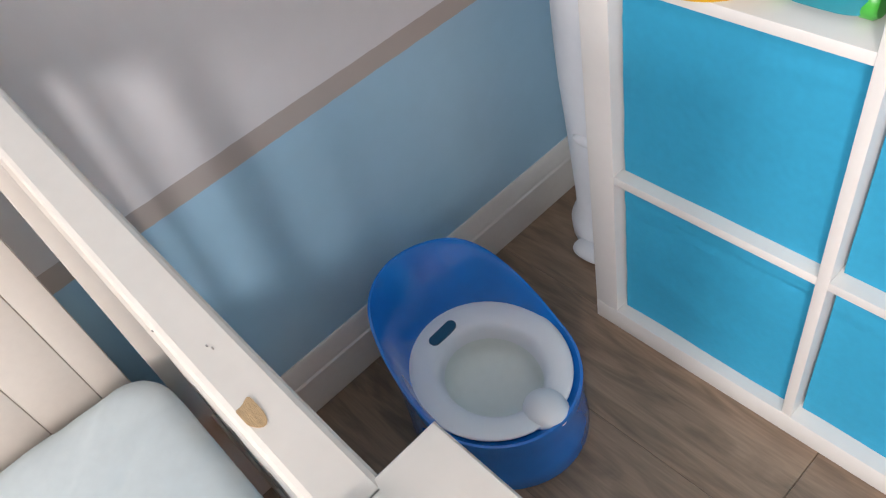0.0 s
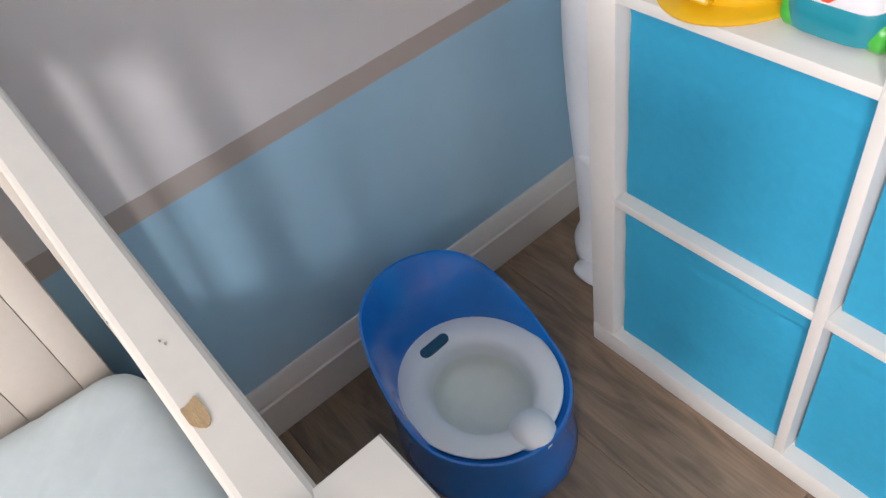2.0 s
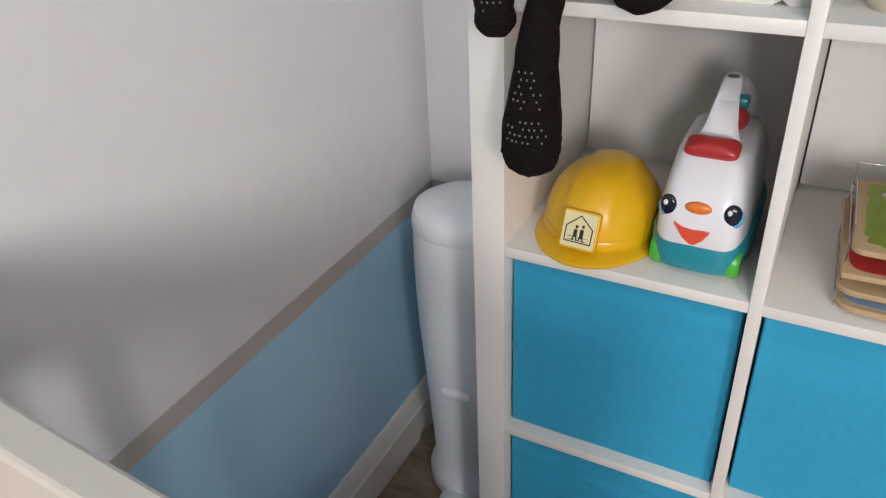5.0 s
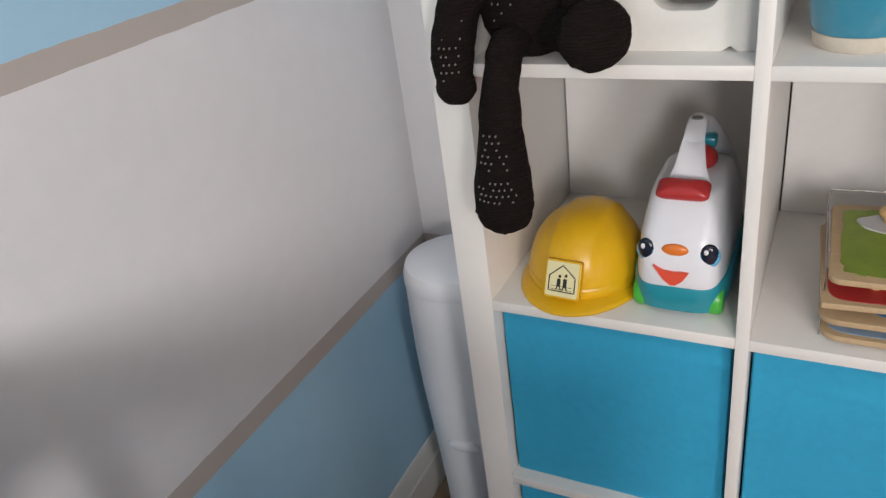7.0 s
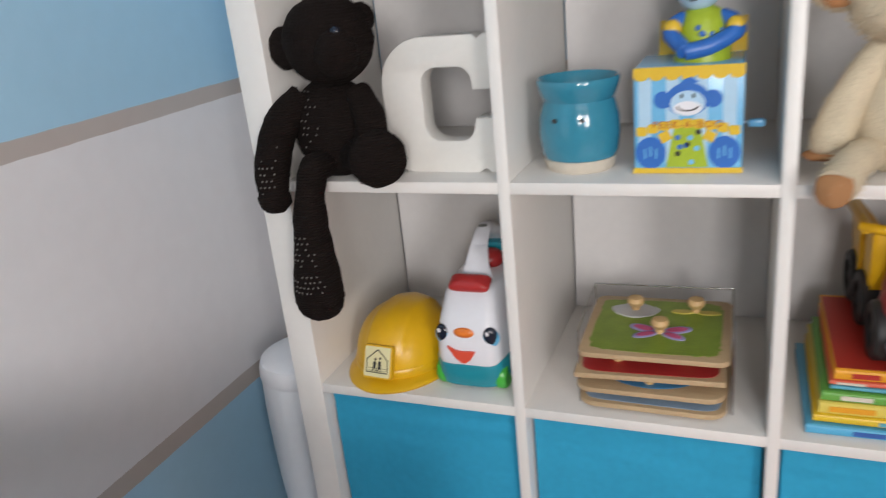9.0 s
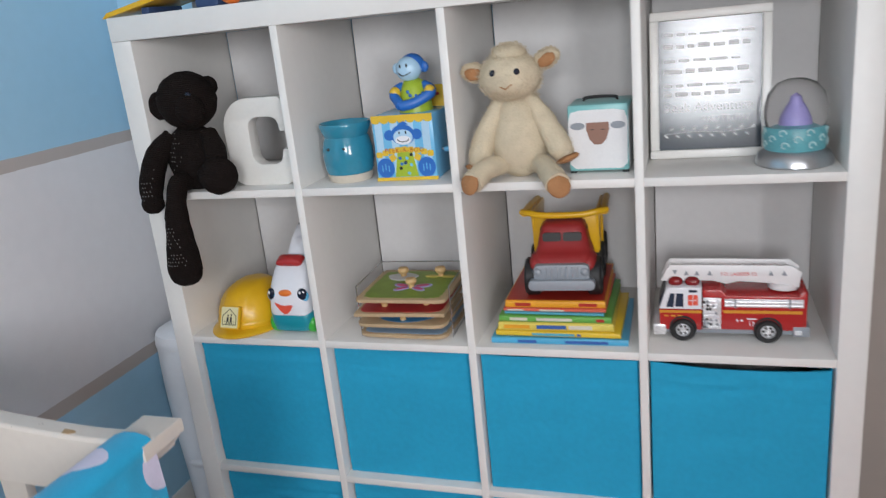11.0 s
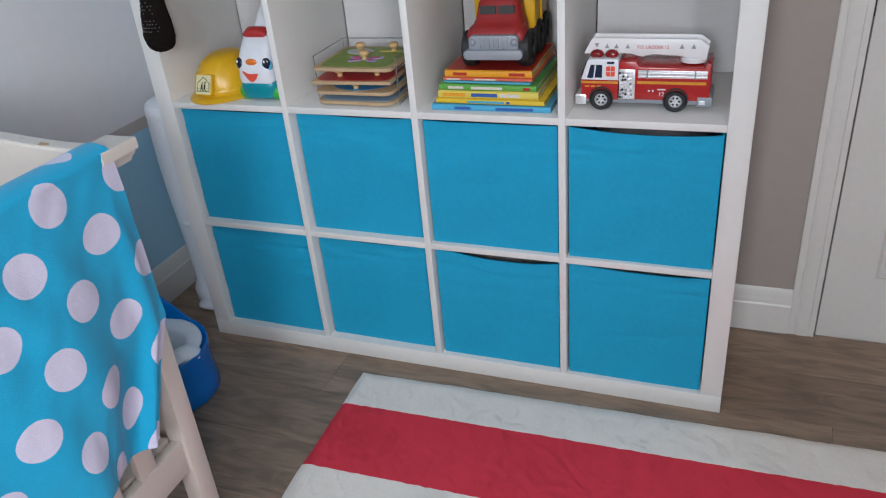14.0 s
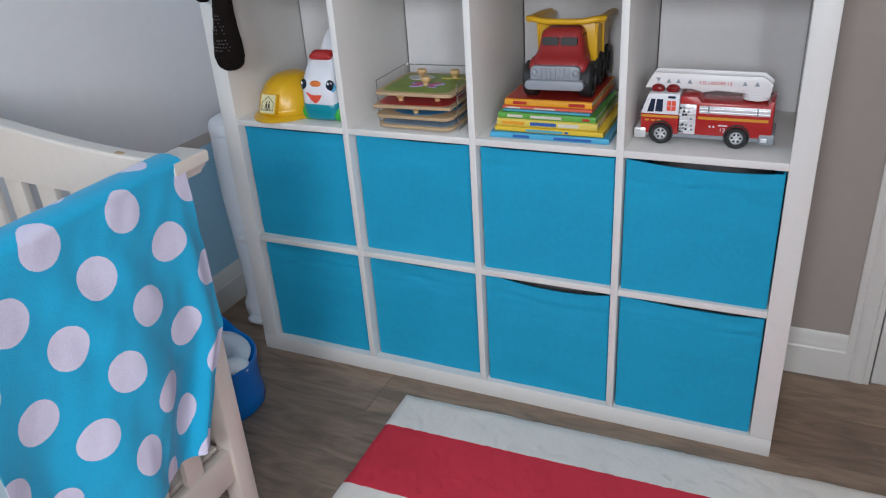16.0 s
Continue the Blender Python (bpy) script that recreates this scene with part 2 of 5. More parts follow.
# ---- the room ----
LEFT, BACK, RIGHT, FRONT, HIGH = -0.29, 0.40, 2.95, -3.0, 2.5
setting("wall_west", box(LEFT - 0.12, LEFT, FRONT, BACK, 0, HIGH), m_striped, "wall painted in wide pale blue and white bands with taupe lines", "wall")
DOOR0, DOOR1, DOORH = 1.722, 2.50, 2.04
setting("wall_northwest", box(LEFT - 0.12, 0.75, BACK, BACK + 0.12, 0, HIGH), m_striped, "wall in pale blue and white bands behind the shelf", "wall")
wall_n = box(0.75, DOOR0, BACK, BACK + 0.12, 0, HIGH)
box(DOOR0, DOOR1, BACK, BACK + 0.12, DOORH, HIGH, bm=wall_n)
box(DOOR1, RIGHT + 0.12, BACK, BACK + 0.12, 0, HIGH, bm=wall_n)
setting("wall_north", wall_n, m_greige, "plain light greige painted wall behind the shelf", "wall")


# Both out of view; the second opening is added to go with the extra lamp.
WINDOWS = [(1.02, 1.58, 1.34, 2.10), (2.14, 2.86, 1.11, 2.17)]
wall_s, edge = None, LEFT - 0.12
for w0, w1, z0, z1 in WINDOWS:
    wall_s = box(edge, w0, FRONT - 0.12, FRONT, 0, HIGH, bm=wall_s)
    box(w0, w1, FRONT - 0.12, FRONT, 0, z0, bm=wall_s)
    box(w0, w1, FRONT - 0.12, FRONT, z1, HIGH, bm=wall_s)
    edge = w1
box(edge, RIGHT + 0.12, FRONT - 0.12, FRONT, 0, HIGH, bm=wall_s)
setting("wall_south", wall_s, m_greige, "plain light greige painted wall with an inferred and an added window", "wall")
setting("wall_east", box(RIGHT, RIGHT + 0.12, FRONT, BACK, 0, HIGH), m_greige, "plain light greige painted wall", "wall")
# Added wall, never in view: keeps window light off the door and right column.
setting("unseen_shade_wall", box(2.05, 2.15, -1.95, -0.60, 0, HIGH), m_greige, "plain light greige wall added out of view to shade the door side", "wall")
setting("ceiling", box(LEFT - 0.12, RIGHT + 0.12, FRONT - 0.12, BACK + 0.12, HIGH, HIGH + 0.1), m_ceiling, "plain white ceiling", "ceiling")


def moulding(name, profile, a, b, inward, label):
    """A skirting of the given profile of (out, up), from a to b on the floor, its face turned inward."""
    a, b, n = Vector(a), Vector(b), Vector(inward)
    rings = [[tuple(p + n * o + Vector((0, 0, u))) for o, u in profile] for p in (a, b)]
    return setting(name, loft(rings), m_trim, label, "baseboard", 30)


SKIRT = [(0.0, 0.0), (0.015, 0.0), (0.015, 0.088), (0.012, 0.093), (0.0125, 0.103), (0.010, 0.108), (0.010, 0.116), (0.0075, 0.124), (0.006, 0.134), (0.003, 0.139), (0.0, 0.139)]
moulding("baseboard_west", SKIRT, (LEFT, FRONT, 0), (LEFT, BACK - 0.015, 0), (1, 0, 0), "white moulded wooden baseboard along the striped wall")
moulding("baseboard_north", SKIRT, (LEFT, BACK, 0), (1.652, BACK, 0), (0, -1, 0), "white moulded wooden baseboard beside the door casing")
CASING = [(0.0, 0.0), (0.010, 0.0), (0.012, 0.006), (0.012, 0.016), (0.009, 0.019), (0.012, 0.023), (0.015, 0.030), (0.015, 0.052), (0.011, 0.055), (0.013, 0.060), (0.013, 0.068), (0.0, 0.068)]


def casing(x0, side, name):
    rings = [[(x0 + side * u, BACK - o, z) for o, u in CASING] for z in (0, DOORH + 0.06)]
    setting(name, loft(rings), m_trim, "white moulded door casing reaching the floor", "trim", 30)


casing(1.652, 1, "trim_1")
casing(DOOR1 + 0.07, -1, "trim_2")
door = new("door_1", mesh_of("door_1", box(DOOR0 + 0.004, DOOR1 - 0.004, BACK + 0.004, BACK + 0.04, -0.012, DOORH, 0.002), m_trim))
tagged(door, "closed white panelled door with a black knob", "door", "", "structure")
for z0, z1 in ((0.20, 0.86), (1.06, 1.90)):
    for x0, x1 in ((DOOR0 + 0.12, DOOR0 + 0.355), (DOOR0 + 0.425, DOOR1 - 0.12)):
        own = bmesh.new()
        rings = []
        for o, d in ((0.0, -0.001), (0.006, -0.007), (0.014, -0.007), (0.022, 0.001), (0.045, -0.004)):
            rings.append([(x0 + o, BACK + 0.003 + d, z0 + o), (x1 - o, BACK + 0.003 + d, z0 + o), (x1 - o, BACK + 0.003 + d, z1 - o), (x0 + o, BACK + 0.003 + d, z1 - o)])
        part("door_panel", loft(rings, cap0=False, bm=own), m_trim, door, smooth=0)
knob = part("door_knob", lathe([(0.028, 0), (0.028, 0.004), (0.012, 0.008), (0.010, 0.025), (0.022, 0.033), (0.028, 0.045), (0.024, 0.056), (0.0, 0.06)], 28), m_black, door, "round black door knob", at=pose(1.785, BACK + 0.002, 0.93, 90))
part("latch_plate", box(DOOR0 + 0.0005, DOOR0 + 0.0035, BACK - 0.001, BACK + 0.02, 0.88, 0.97), m_black, door, "black latch plate")


def window_set(name, lo, hi, z0, z1):
    """A white casement: a frame with a middle bar."""
    w = thing(name, "assumed white framed window with clear panes", "window", kind="structure")
    at, mid = FRONT - 0.08, (lo + hi) / 2
    for a, b, c, d in ((lo, hi, z0, z0 + 0.03), (lo, hi, z1 - 0.03, z1), (lo, lo + 0.03, z0 + 0.03, z1 - 0.03), (hi - 0.03, hi, z0 + 0.03, z1 - 0.03)):
        part("window_frame", box(a, b, at - 0.03, at + 0.03, c, d, 0.004), m_trim, w)
    part("mullion", box(mid - 0.02, mid + 0.02, at - 0.03, at + 0.03, z0 + 0.03, z1 - 0.03, 0.004), m_trim, w)


for k, opening in enumerate(WINDOWS):
    window_set("window_%d" % (k + 1), *opening)

# ---- the cube shelf ----
WIDE, OUT, CELL, THIN, DEEP = 1.49, 0.05, 0.335, 0.01667, 0.372
GAPS = [OUT + k * (CELL + THIN) for k in range(4)]
shelf = thing("cube_shelf", "large white four by four cube shelf standing against the wall", "shelf")
part("bottom_panel", box(0, WIDE, 0, DEEP, 0, OUT, 0.0015), m_shelf, shelf)
part("top_panel", box(0, WIDE, 0, DEEP, WIDE - OUT, WIDE, 0.0015), m_shelf, shelf)
for x in (0, WIDE - OUT):
    part("side_panel", box(x, x + OUT, 0.0008, DEEP, OUT + 0.0003, WIDE - OUT - 0.0003, 0.0015), m_shelf, shelf)
for k in (1, 2, 3):
    part("upright", box(GAPS[k] - THIN, GAPS[k], 0.001, DEEP, OUT, WIDE - OUT, 0.001), m_shelf, shelf)
panel = None
for c in range(4):
    for k in range(4):
        ob = part("back_panel", box(0.003, CELL - 0.001, DEEP - 0.0035, DEEP - 0.0005, 0.0005, CELL - 0.0005), m_back, shelf) if panel is None else new("back_panel", panel)
        panel = ob.data
        ob.parent = shelf
        ob.matrix_basis = pose(GAPS[c], 0, GAPS[k])
board = None
for c in range(4):
    for k in (1, 2, 3):
        ob = part("shelf_board", box(0, CELL, 0.002, DEEP, 0, THIN, 0.001), m_shelf, shelf) if board is None else new("shelf_board", board)
        board = ob.data
        ob.parent = shelf
        ob.matrix_basis = pose(GAPS[c], 0, GAPS[k] - THIN)


def storage_bin(c, r, sag, inset, tilt, bulge):
    """A soft canvas cube: five thick panels, its front sagging at the top."""
    w, h, d, n = 0.328, 0.326, 0.340, 40
    ob = thing("storage_bin", "turquoise canvas storage bin filling its shelf compartment", "storage bin", pose(GAPS[c] + 0.0035, inset, GAPS[r] + 0.0005), "bins in the shelf")

    def sheet(fn, nu, nv):
        own = bmesh.new()
        grids = []
        for off in (0, 1):
            grids.append([[own.verts.new(fn(u / nu, v / nv, off)) for u in range(nu + 1)] for v in range(nv + 1)])
        a, b = grids
        for v in range(nv):
            for u in range(nu):
                own.faces.new((a[v][u], a[v][u + 1], a[v + 1][u + 1], a[v + 1][u]))
                own.faces.new((b[v][u], b[v + 1][u], b[v + 1][u + 1], b[v][u + 1]))
        for v in range(nv):
            own.faces.new((a[v][0], a[v + 1][0], b[v + 1][0], b[v][0]))
            own.faces.new((a[v][nu], b[v][nu], b[v + 1][nu], a[v + 1][nu]))
        for u in range(nu):
            own.faces.new((a[0][u], b[0][u], b[0][u + 1], a[0][u + 1]))
            own.faces.new((a[nv][u], a[nv][u + 1], b[nv][u + 1], b[nv][u]))
        return own

    seed = Vector((c * 3.1, r * 5.7, 0))

    def front(u, v, off):
        belly = bulge * math.sin(math.pi * u) * math.sin(math.pi * min(v * 1.1, 1))
        crease = 0.0007 * math.exp(-((v - 0.42 - 0.10 * r - 0.16 * (u - 0.5) * (1 if c % 2 else -1) - 0.03 * noise.noise(Vector((u * 3, 7, 0)) + seed)) / 0.030) ** 2) * math.sin(math.pi * u)
        for at_v, deep, lean in ((0.93, 0.0030, 0.02), (0.86, 0.0036, -0.03), (0.79, 0.0020, 0.015)):
            crease += deep * (0.4 + noise.noise(Vector((u * 2.5, at_v * 40, 5)) + seed)) * math.exp(-((v - at_v - lean * (u - 0.5) + 0.035 * noise.noise(Vector((u * 4, at_v * 30, 0)) + seed)) / 0.013) ** 2)
        ripple = crease + 0.0024 * noise.noise(Vector((u * 2.0, v * 5, 0)) + seed) + 0.0007 * noise.noise(Vector((u * 5, v * 16, 2)) + seed) + 0.0012 * v ** 4 * math.sin(40 * v + 5 * noise.noise(Vector((u * 3, 0, 0)) + seed))
        drop = (sag * math.sin(math.pi * u) ** 0.8 + tilt * (u - 0.5)) * v ** 3
        return (0.002 + u * (w - 0.004), -belly + ripple + off * 0.004, v * h - drop)

    part("front_panel", sheet(front, n, n), m_bin, ob)
    part("back_panel", box(0, w, d - 0.004, d, 0, h), m_bin, ob, smooth=0)
    for x in (0, w - 0.004):
        part("side_wall", box(x, x + 0.004, 0.005, d - 0.004, 0, h), m_bin, ob, smooth=0)
    part("base", box(0.004, w - 0.004, 0.004, d - 0.004, 0, 0.004), m_bin, ob, smooth=0)
    part("filling", ball((w / 2, d / 2, 0.2), (0.155, 0.155, 0.108), n=20, power=4), mat("folded_grey_cloth", (0.22, 0.21, 0.21), 0.9, 0.4, 40) if not bpy.data.materials.get("folded_grey_cloth") else bpy.data.materials["folded_grey_cloth"], ob)


BINS = [(0, 0, 0.004, 0.024, 0, 0.004), (1, 0, 0.011, 0.028, 0.004, 0.004), (2, 0, 0.016, 0.018, 0.012, 0.005), (3, 0, 0.007, 0.014, 0.004, 0.002),
        (0, 1, 0.003, 0.024, 0.002, 0.004), (1, 1, 0.005, 0.028, 0.004, 0.003), (2, 1, 0.002, 0.018, 0, 0.004), (3, 1, 0.010, 0.013, 0.004, 0.002)]
for b in BINS:
    storage_bin(*b)


# ---- the crib ----
CX0, CX1, CY0, CY1 = -0.255, 0.478, -2.03, -0.655
crib = thing("crib", "ivory painted wooden baby crib with slatted sides, worn paint", "crib")


def crib_top(x):
    """Height of the end panel's swept top rail."""
    t = min(max((0.40 - x) / 0.60, 0), 1)
    return 0.916 + 0.085 * t ** 1.5


def end_rail(y0, y1):
    xs = [CX0 + 0.04 + (CX1 - 0.04 - CX0 - 0.04) * i / 28 for i in range(29)]
    rings = []
    for x in xs:
        t, b, r = crib_top(x), 0.826 + 0.4 * (crib_top(x) - 0.916), 0.005
        rings.append([(x, y0, b), (x, y1, b), (x, y1, t - r), (x, y1 - r * 0.4, t - r * 0.3), (x, y1 - r, t), (x, y0 + r, t), (x, y0 + r * 0.4, t - r * 0.3), (x, y0, t - r)])
    part("end_rail", loft(rings), m_crib, crib, smooth=14)


def crib_post(x0, y0, top):
    part("post", box(x0, x0 + 0.042, y0, y0 + 0.045, 0, top, 0.003), m_crib, crib)


for y0, y1, s in ((CY1 - 0.029, CY1 + 0.006, 1), (CY0 - 0.006, CY0 + 0.029, -1)):
    end_rail(y0, y1)
    ym = (y0 + y1) / 2
    part("lower_rail", box(CX0 + 0.04, CX1 - 0.04, ym - 0.012, ym + 0.012, 0.20, 0.27, 0.003), m_crib, crib)
    x = CX0 + 0.092
    while x < CX1 - 0.06:
        part("slat", box(x, x + 0.048, ym - 0.008, ym + 0.008, 0.265, 0.84 + 0.4 * (crib_top(x + 0.024) - 0.916), 0.002), m_crib, crib)
        x += 0.0895
for y in (CY1 - 0.045, CY0):
    crib_post(CX1 - 0.042, y, 0.895)
    crib_post(CX0, y, 1.0)


def cap(cx, cy, z, w, d):
    rings = []
    for o, u in ((-0.012, -0.030), (-0.011, -0.024), (-0.006, -0.018), (-0.004, -0.012), (0.0, -0.011), (0.0, 0.006), (-0.002, 0.009), (-0.008, 0.010)):
        rings.append([(cx - w / 2 - o, cy - d / 2 - o, z + u), (cx + w / 2 + o, cy - d / 2 - o, z + u), (cx + w / 2 + o, cy + d / 2 + o, z + u), (cx - w / 2 - o, cy + d / 2 + o, z + u)])
    part("post_cap", loft(rings), m_crib, crib, "square moulded post cap")


cap(0.462, -0.652, 0.906, 0.066, 0.084)
# front long side under the blanket
GUARD = -1.17
part("guard_top_rail", box(CX1 - 0.036, CX1 - 0.004, GUARD, CY1 - 0.045, 0.84, 0.905, 0.005), m_crib, crib)
part("guard_end_post", box(CX1 - 0.034, CX1 - 0.006, GUARD - 0.03, GUARD, 0.295, 0.905, 0.004), m_crib, crib)
part("front_lower_rail", box(CX1 - 0.032, CX1 - 0.008, CY0 + 0.045, CY1 - 0.045, 0.215, 0.295, 0.004), m_crib, crib)
y = CY1 - 0.115
while y > GUARD + 0.05:
    part("slat", box(CX1 - 0.028, CX1 - 0.012, y - 0.044, y, 0.293, 0.842, 0.002), m_crib, crib)
    y -= 0.092
# boarded back along the wall
y = -0.733
while y > CY0 + 0.05:
    w = 0.041 if y > -0.74 else 0.075
    part("back_board", box(CX0 + 0.006, CX0 + 0.028, y - w, y, 0.24, 1.04, 0.0015), m_crib, crib)
    y -= w + 0.0008
part("back_top_rail", box(CX0 + 0.002, CX0 + 0.036, CY0 + 0.045, CY1 - 0.045, 1.04, 1.12, 0.006), m_crib, crib)
part("back_lower_rail", box(CX0 + 0.004, CX0 + 0.032, CY0 + 0.045, CY1 - 0.045, 0.20, 0.24, 0.003), m_crib, crib)
part("mattress_base", box(CX0 + 0.036, CX1 - 0.037, CY0 + 0.05, CY1 - 0.05, 0.285, 0.30), m_crib, crib, smooth=0)
patch = [(0.0100 * math.cos(a) * (1 + 0.25 * math.sin(3 * a + 1)), 0.0072 * math.sin(a) * (1 + 0.25 * math.cos(2 * a))) for a in [2 * math.pi * k / 24 for k in range(24)]]
part("worn_patch", slab(patch, 0.0006, "z", 0.0), m_bare, crib, "bare wood where the paint is chipped", 0, pose(0.352, -0.674, crib_top(0.352) + 0.0002, 0, 3.4, 0))
for u, w in ((0.296, -0.667), (0.300, -0.6655), (0.262, -0.684)):
    part("paint_nick", slab([(u + 0.0011 * math.cos(a), w + 0.0006 * math.sin(a)) for a in [2 * math.pi * k / 8 for k in range(8)]], 0.0005, "z", crib_top(u) + 0.0001), mat("grey_nick", (0.30, 0.27, 0.25), 0.7) if u == 0.296 else bpy.data.materials["grey_nick"], crib, "small grey nick in the paint", 0)

mat_rings = []
for o, z in ((0.03, 0.301), (0.008, 0.310), (0.0, 0.33), (0.0, 0.40), (0.0, 0.418), (0.004, 0.431), (0.014, 0.439), (0.03, 0.443), (0.05, 0.4445), (0.08, 0.445), (0.12, 0.4455), (0.18, 0.446)):
    mat_rings.append(oval(0.105, -1.352, z + 0.026 * (z > 0.4), 0.312 - o, 0.655 - o, 120, 14))
own = loft(mat_rings)
for v in own.verts:
    if v.co.z > 0.40:
        v.co.z += 0.004 * noise.noise(v.co * 7) + 0.009 * abs(noise.noise(Vector((v.co.x * 16 + v.co.y * 9, v.co.y * 5, 1)))) + 0.005 * abs(noise.noise(Vector((v.co.x * 30 - v.co.y * 26, v.co.y * 12, 3))))
mattress = thing("crib_mattress", "crib mattress in a pale blue wrinkled fitted sheet", "mattress")
part("fitted_sheet", own, m_sheet, mattress)
part("mattress_core", box(-0.17, 0.38, -1.97, -0.74, 0.3005, 0.309), m_white_plastic, mattress, "white mattress underside")

# ---- floor ----
floor = setting("floor", box(LEFT, RIGHT, FRONT, BACK, -0.10, -0.012), m_dark, "greyish brown oak laminate plank floor", "floor")
# ---- rug ----
RUG_WHITE, RUG_RED = (0.80, 0.735, 0.67), (0.64, 0.045, 0.07)
m_rug = weave(bands(mat("striped_cotton_rug", RUG_WHITE, 0.95, 0.05, 14, spec=0.1), 1,
              [(-1.28, RUG_WHITE), (-1.055, RUG_RED), (-0.825, RUG_WHITE), (-0.595, RUG_RED), (-0.365, RUG_WHITE), (-0.137, RUG_RED), (9, RUG_WHITE)], 0.003), 160, 0.7)
own = bmesh.new()
NX, NY, RX, RY = 102, 90, 1.48, 1.5
for side in (0, 1):
    grid = []
    for j in range(NY + 1):
        row = []
        for i in range(NX + 1):
            x, y = RX * i / NX, -RY * j / NY
            edge = min(i, NX - i, j, NY - j)
            z = 0.001 if side else 0.011 - (0.006 if edge == 0 else 0) + 0.0016 * noise.noise(Vector((x * 55, y * 55, 0))) + 0.0007 * noise.noise(Vector((x * 6, y * 6, 3)))
            wob = 0.004 * noise.noise(Vector((x * 9, y * 9, 7)))
            row.append(own.verts.new((x + (wob if i in (0, NX) else 0), y + (wob if j in (0, NY) else 0), z)))
        grid.append(row)
    for j in range(NY):
        for i in range(NX):
            own.faces.new((grid[j][i], grid[j + 1][i], grid[j + 1][i + 1], grid[j][i + 1]))
    if side == 0:
        first = grid
for j in range(NY):
    for i in (0, NX):
        own.faces.new((first[j][i], first[j + 1][i], grid[j + 1][i], grid[j][i]))
for i in range(NX):
    for j in (0, NY):
        own.faces.new((first[j][i], first[j][i + 1], grid[j][i + 1], grid[j][i]))
solo("area_rug", own, m_rug, "woven cotton rug with wide red and white stripes on the floor", "rug", pose(0.541, -0.079, 0, 0, 0, 1.4))

# ---- nappy pail ----
pail = thing("nappy_pail", "tall white plastic nappy pail beside the shelf", "pail", pose(-0.118, 0.208, 0))
part("body", lathe([(0.084, 0.002), (0.090, 0.012), (0.092, 0.045), (0.086, 0.062), (0.078, 0.075), (0.079, 0.13), (0.084, 0.24), (0.089, 0.33), (0.094, 0.42), (0.096, 0.50), (0.096, 0.58), (0.094, 0.650)], 48), m_pail, pail)
part("lid", lathe([(0.0945, 0.6505), (0.096, 0.653), (0.0945, 0.672), (0.090, 0.686), (0.076, 0.694), (0.04, 0.699), (0.0, 0.70)], 48), m_pail, pail)
part("latch", ball((0.012, -0.086, 0.312), (0.034, 0.011, 0.013), n=24, power=3), m_white_plastic, pail)
part("foot_pedal", ball((0.015, -0.096, 0.022), (0.042, 0.03, 0.016), n=28, power=2.6), m_white_plastic, pail, "oval white foot pedal")

# ---- potty ----
potty = thing("toddler_potty", "blue plastic toddler potty with a white seat insert", "potty", pose(-0.010, -0.283, 0, 0, 0, 2))


def potty_rim(a):
    """Half-length, half-width factor and rim height at the angle a from the front."""
    t = min(1.0, max(0.0, (-math.cos(a) + 0.35) / 1.15))
    return 0.148 + 0.142 * t * t * (3 - 2 * t)


rings = []
N = 64
angles = [2 * math.pi * k / N for k in range(N)]
for f, k0 in ((1.00, 0.0), (1.02, 0.03), (1.0, 0.25), (0.98, 0.55), (0.985, 0.8), (1.0, 0.96), (0.995, 1.0), (0.965, 1.0), (0.945, 0.97)):
    ring = []
    for a in angles:
        back = max(0.0, -math.cos(a))
        lean = 0.030 * back * k0 * k0
        rx = (0.176 if math.cos(a) > 0 else 0.170) * f
        ring.append((rx * math.cos(a) - lean, 0.152 * f * (1 - 0.01 * back * k0) * math.sin(a), potty_rim(a) * k0))
    rings.append(ring)
for f, zf in ((0.91, 0.55), (0.88, 0.2), (0.86, 0.0)):
    ring = []
    for a in angles:
        back = max(0.0, -math.cos(a))
        z = 0.132 + (potty_rim(a) - 0.138) * zf
        lean = 0.030 * back * zf - 0.012 * back * (1 - zf)
        ring.append((0.171 * f * math.cos(a) - lean, 0.149 * f * math.sin(a), z))
    rings.append(ring)
part("shell", loft(rings, cap1=False), m_potty, potty, smooth=50)
seat = []
for a_, b_, z in ((0.149, 0.133, 0.138), (0.1545, 0.1385, 0.1445), (0.1545, 0.1385, 0.147), (0.152, 0.136, 0.1485), (0.140, 0.124, 0.1492), (0.124, 0.109, 0.1488), (0.110, 0.096, 0.147), (0.102, 0.089, 0.142), (0.097, 0.084, 0.132), (0.094, 0.081, 0.110)):
    seat.append(oval(0.003 + 0.10 * max(0.0, 0.150 - a_) * 1.6, 0, z, a_, b_, 72))
insert = part("seat_insert", loft(seat, cap0=False, cap1=False), m_white_plastic, potty, "white seat insert", 70)
seat = []
for a_, b_, z in ((0.0942, 0.0812, 0.1102), (0.090, 0.077, 0.092), (0.080, 0.068, 0.080), (0.060, 0.050, 0.073), (0.03, 0.025, 0.070)):
    seat.append(oval(0.012, 0, z, a_, b_, 72))
part("bowl", loft(seat, cap0=False), m_bowl, potty, "milky bowl bottom", 70)
gd = ball((0.136, -0.002, 0.140), (0.040, 0.037, 0.024), n=40)
part("splash_guard", gd, m_white_plastic, potty, "raised white splash guard", 80)
# No hole is cut: a dark plate paints the shade inside the slot.
own = slab([(v, u) for u, v in rounded(0.062, 0.021, 0.010, 6, 0.0, -0.106)], 0.012, "z", 0.1385)
part("grip_slot", own, m_teal_dark, potty, "dark plate standing for the shaded grip slot")

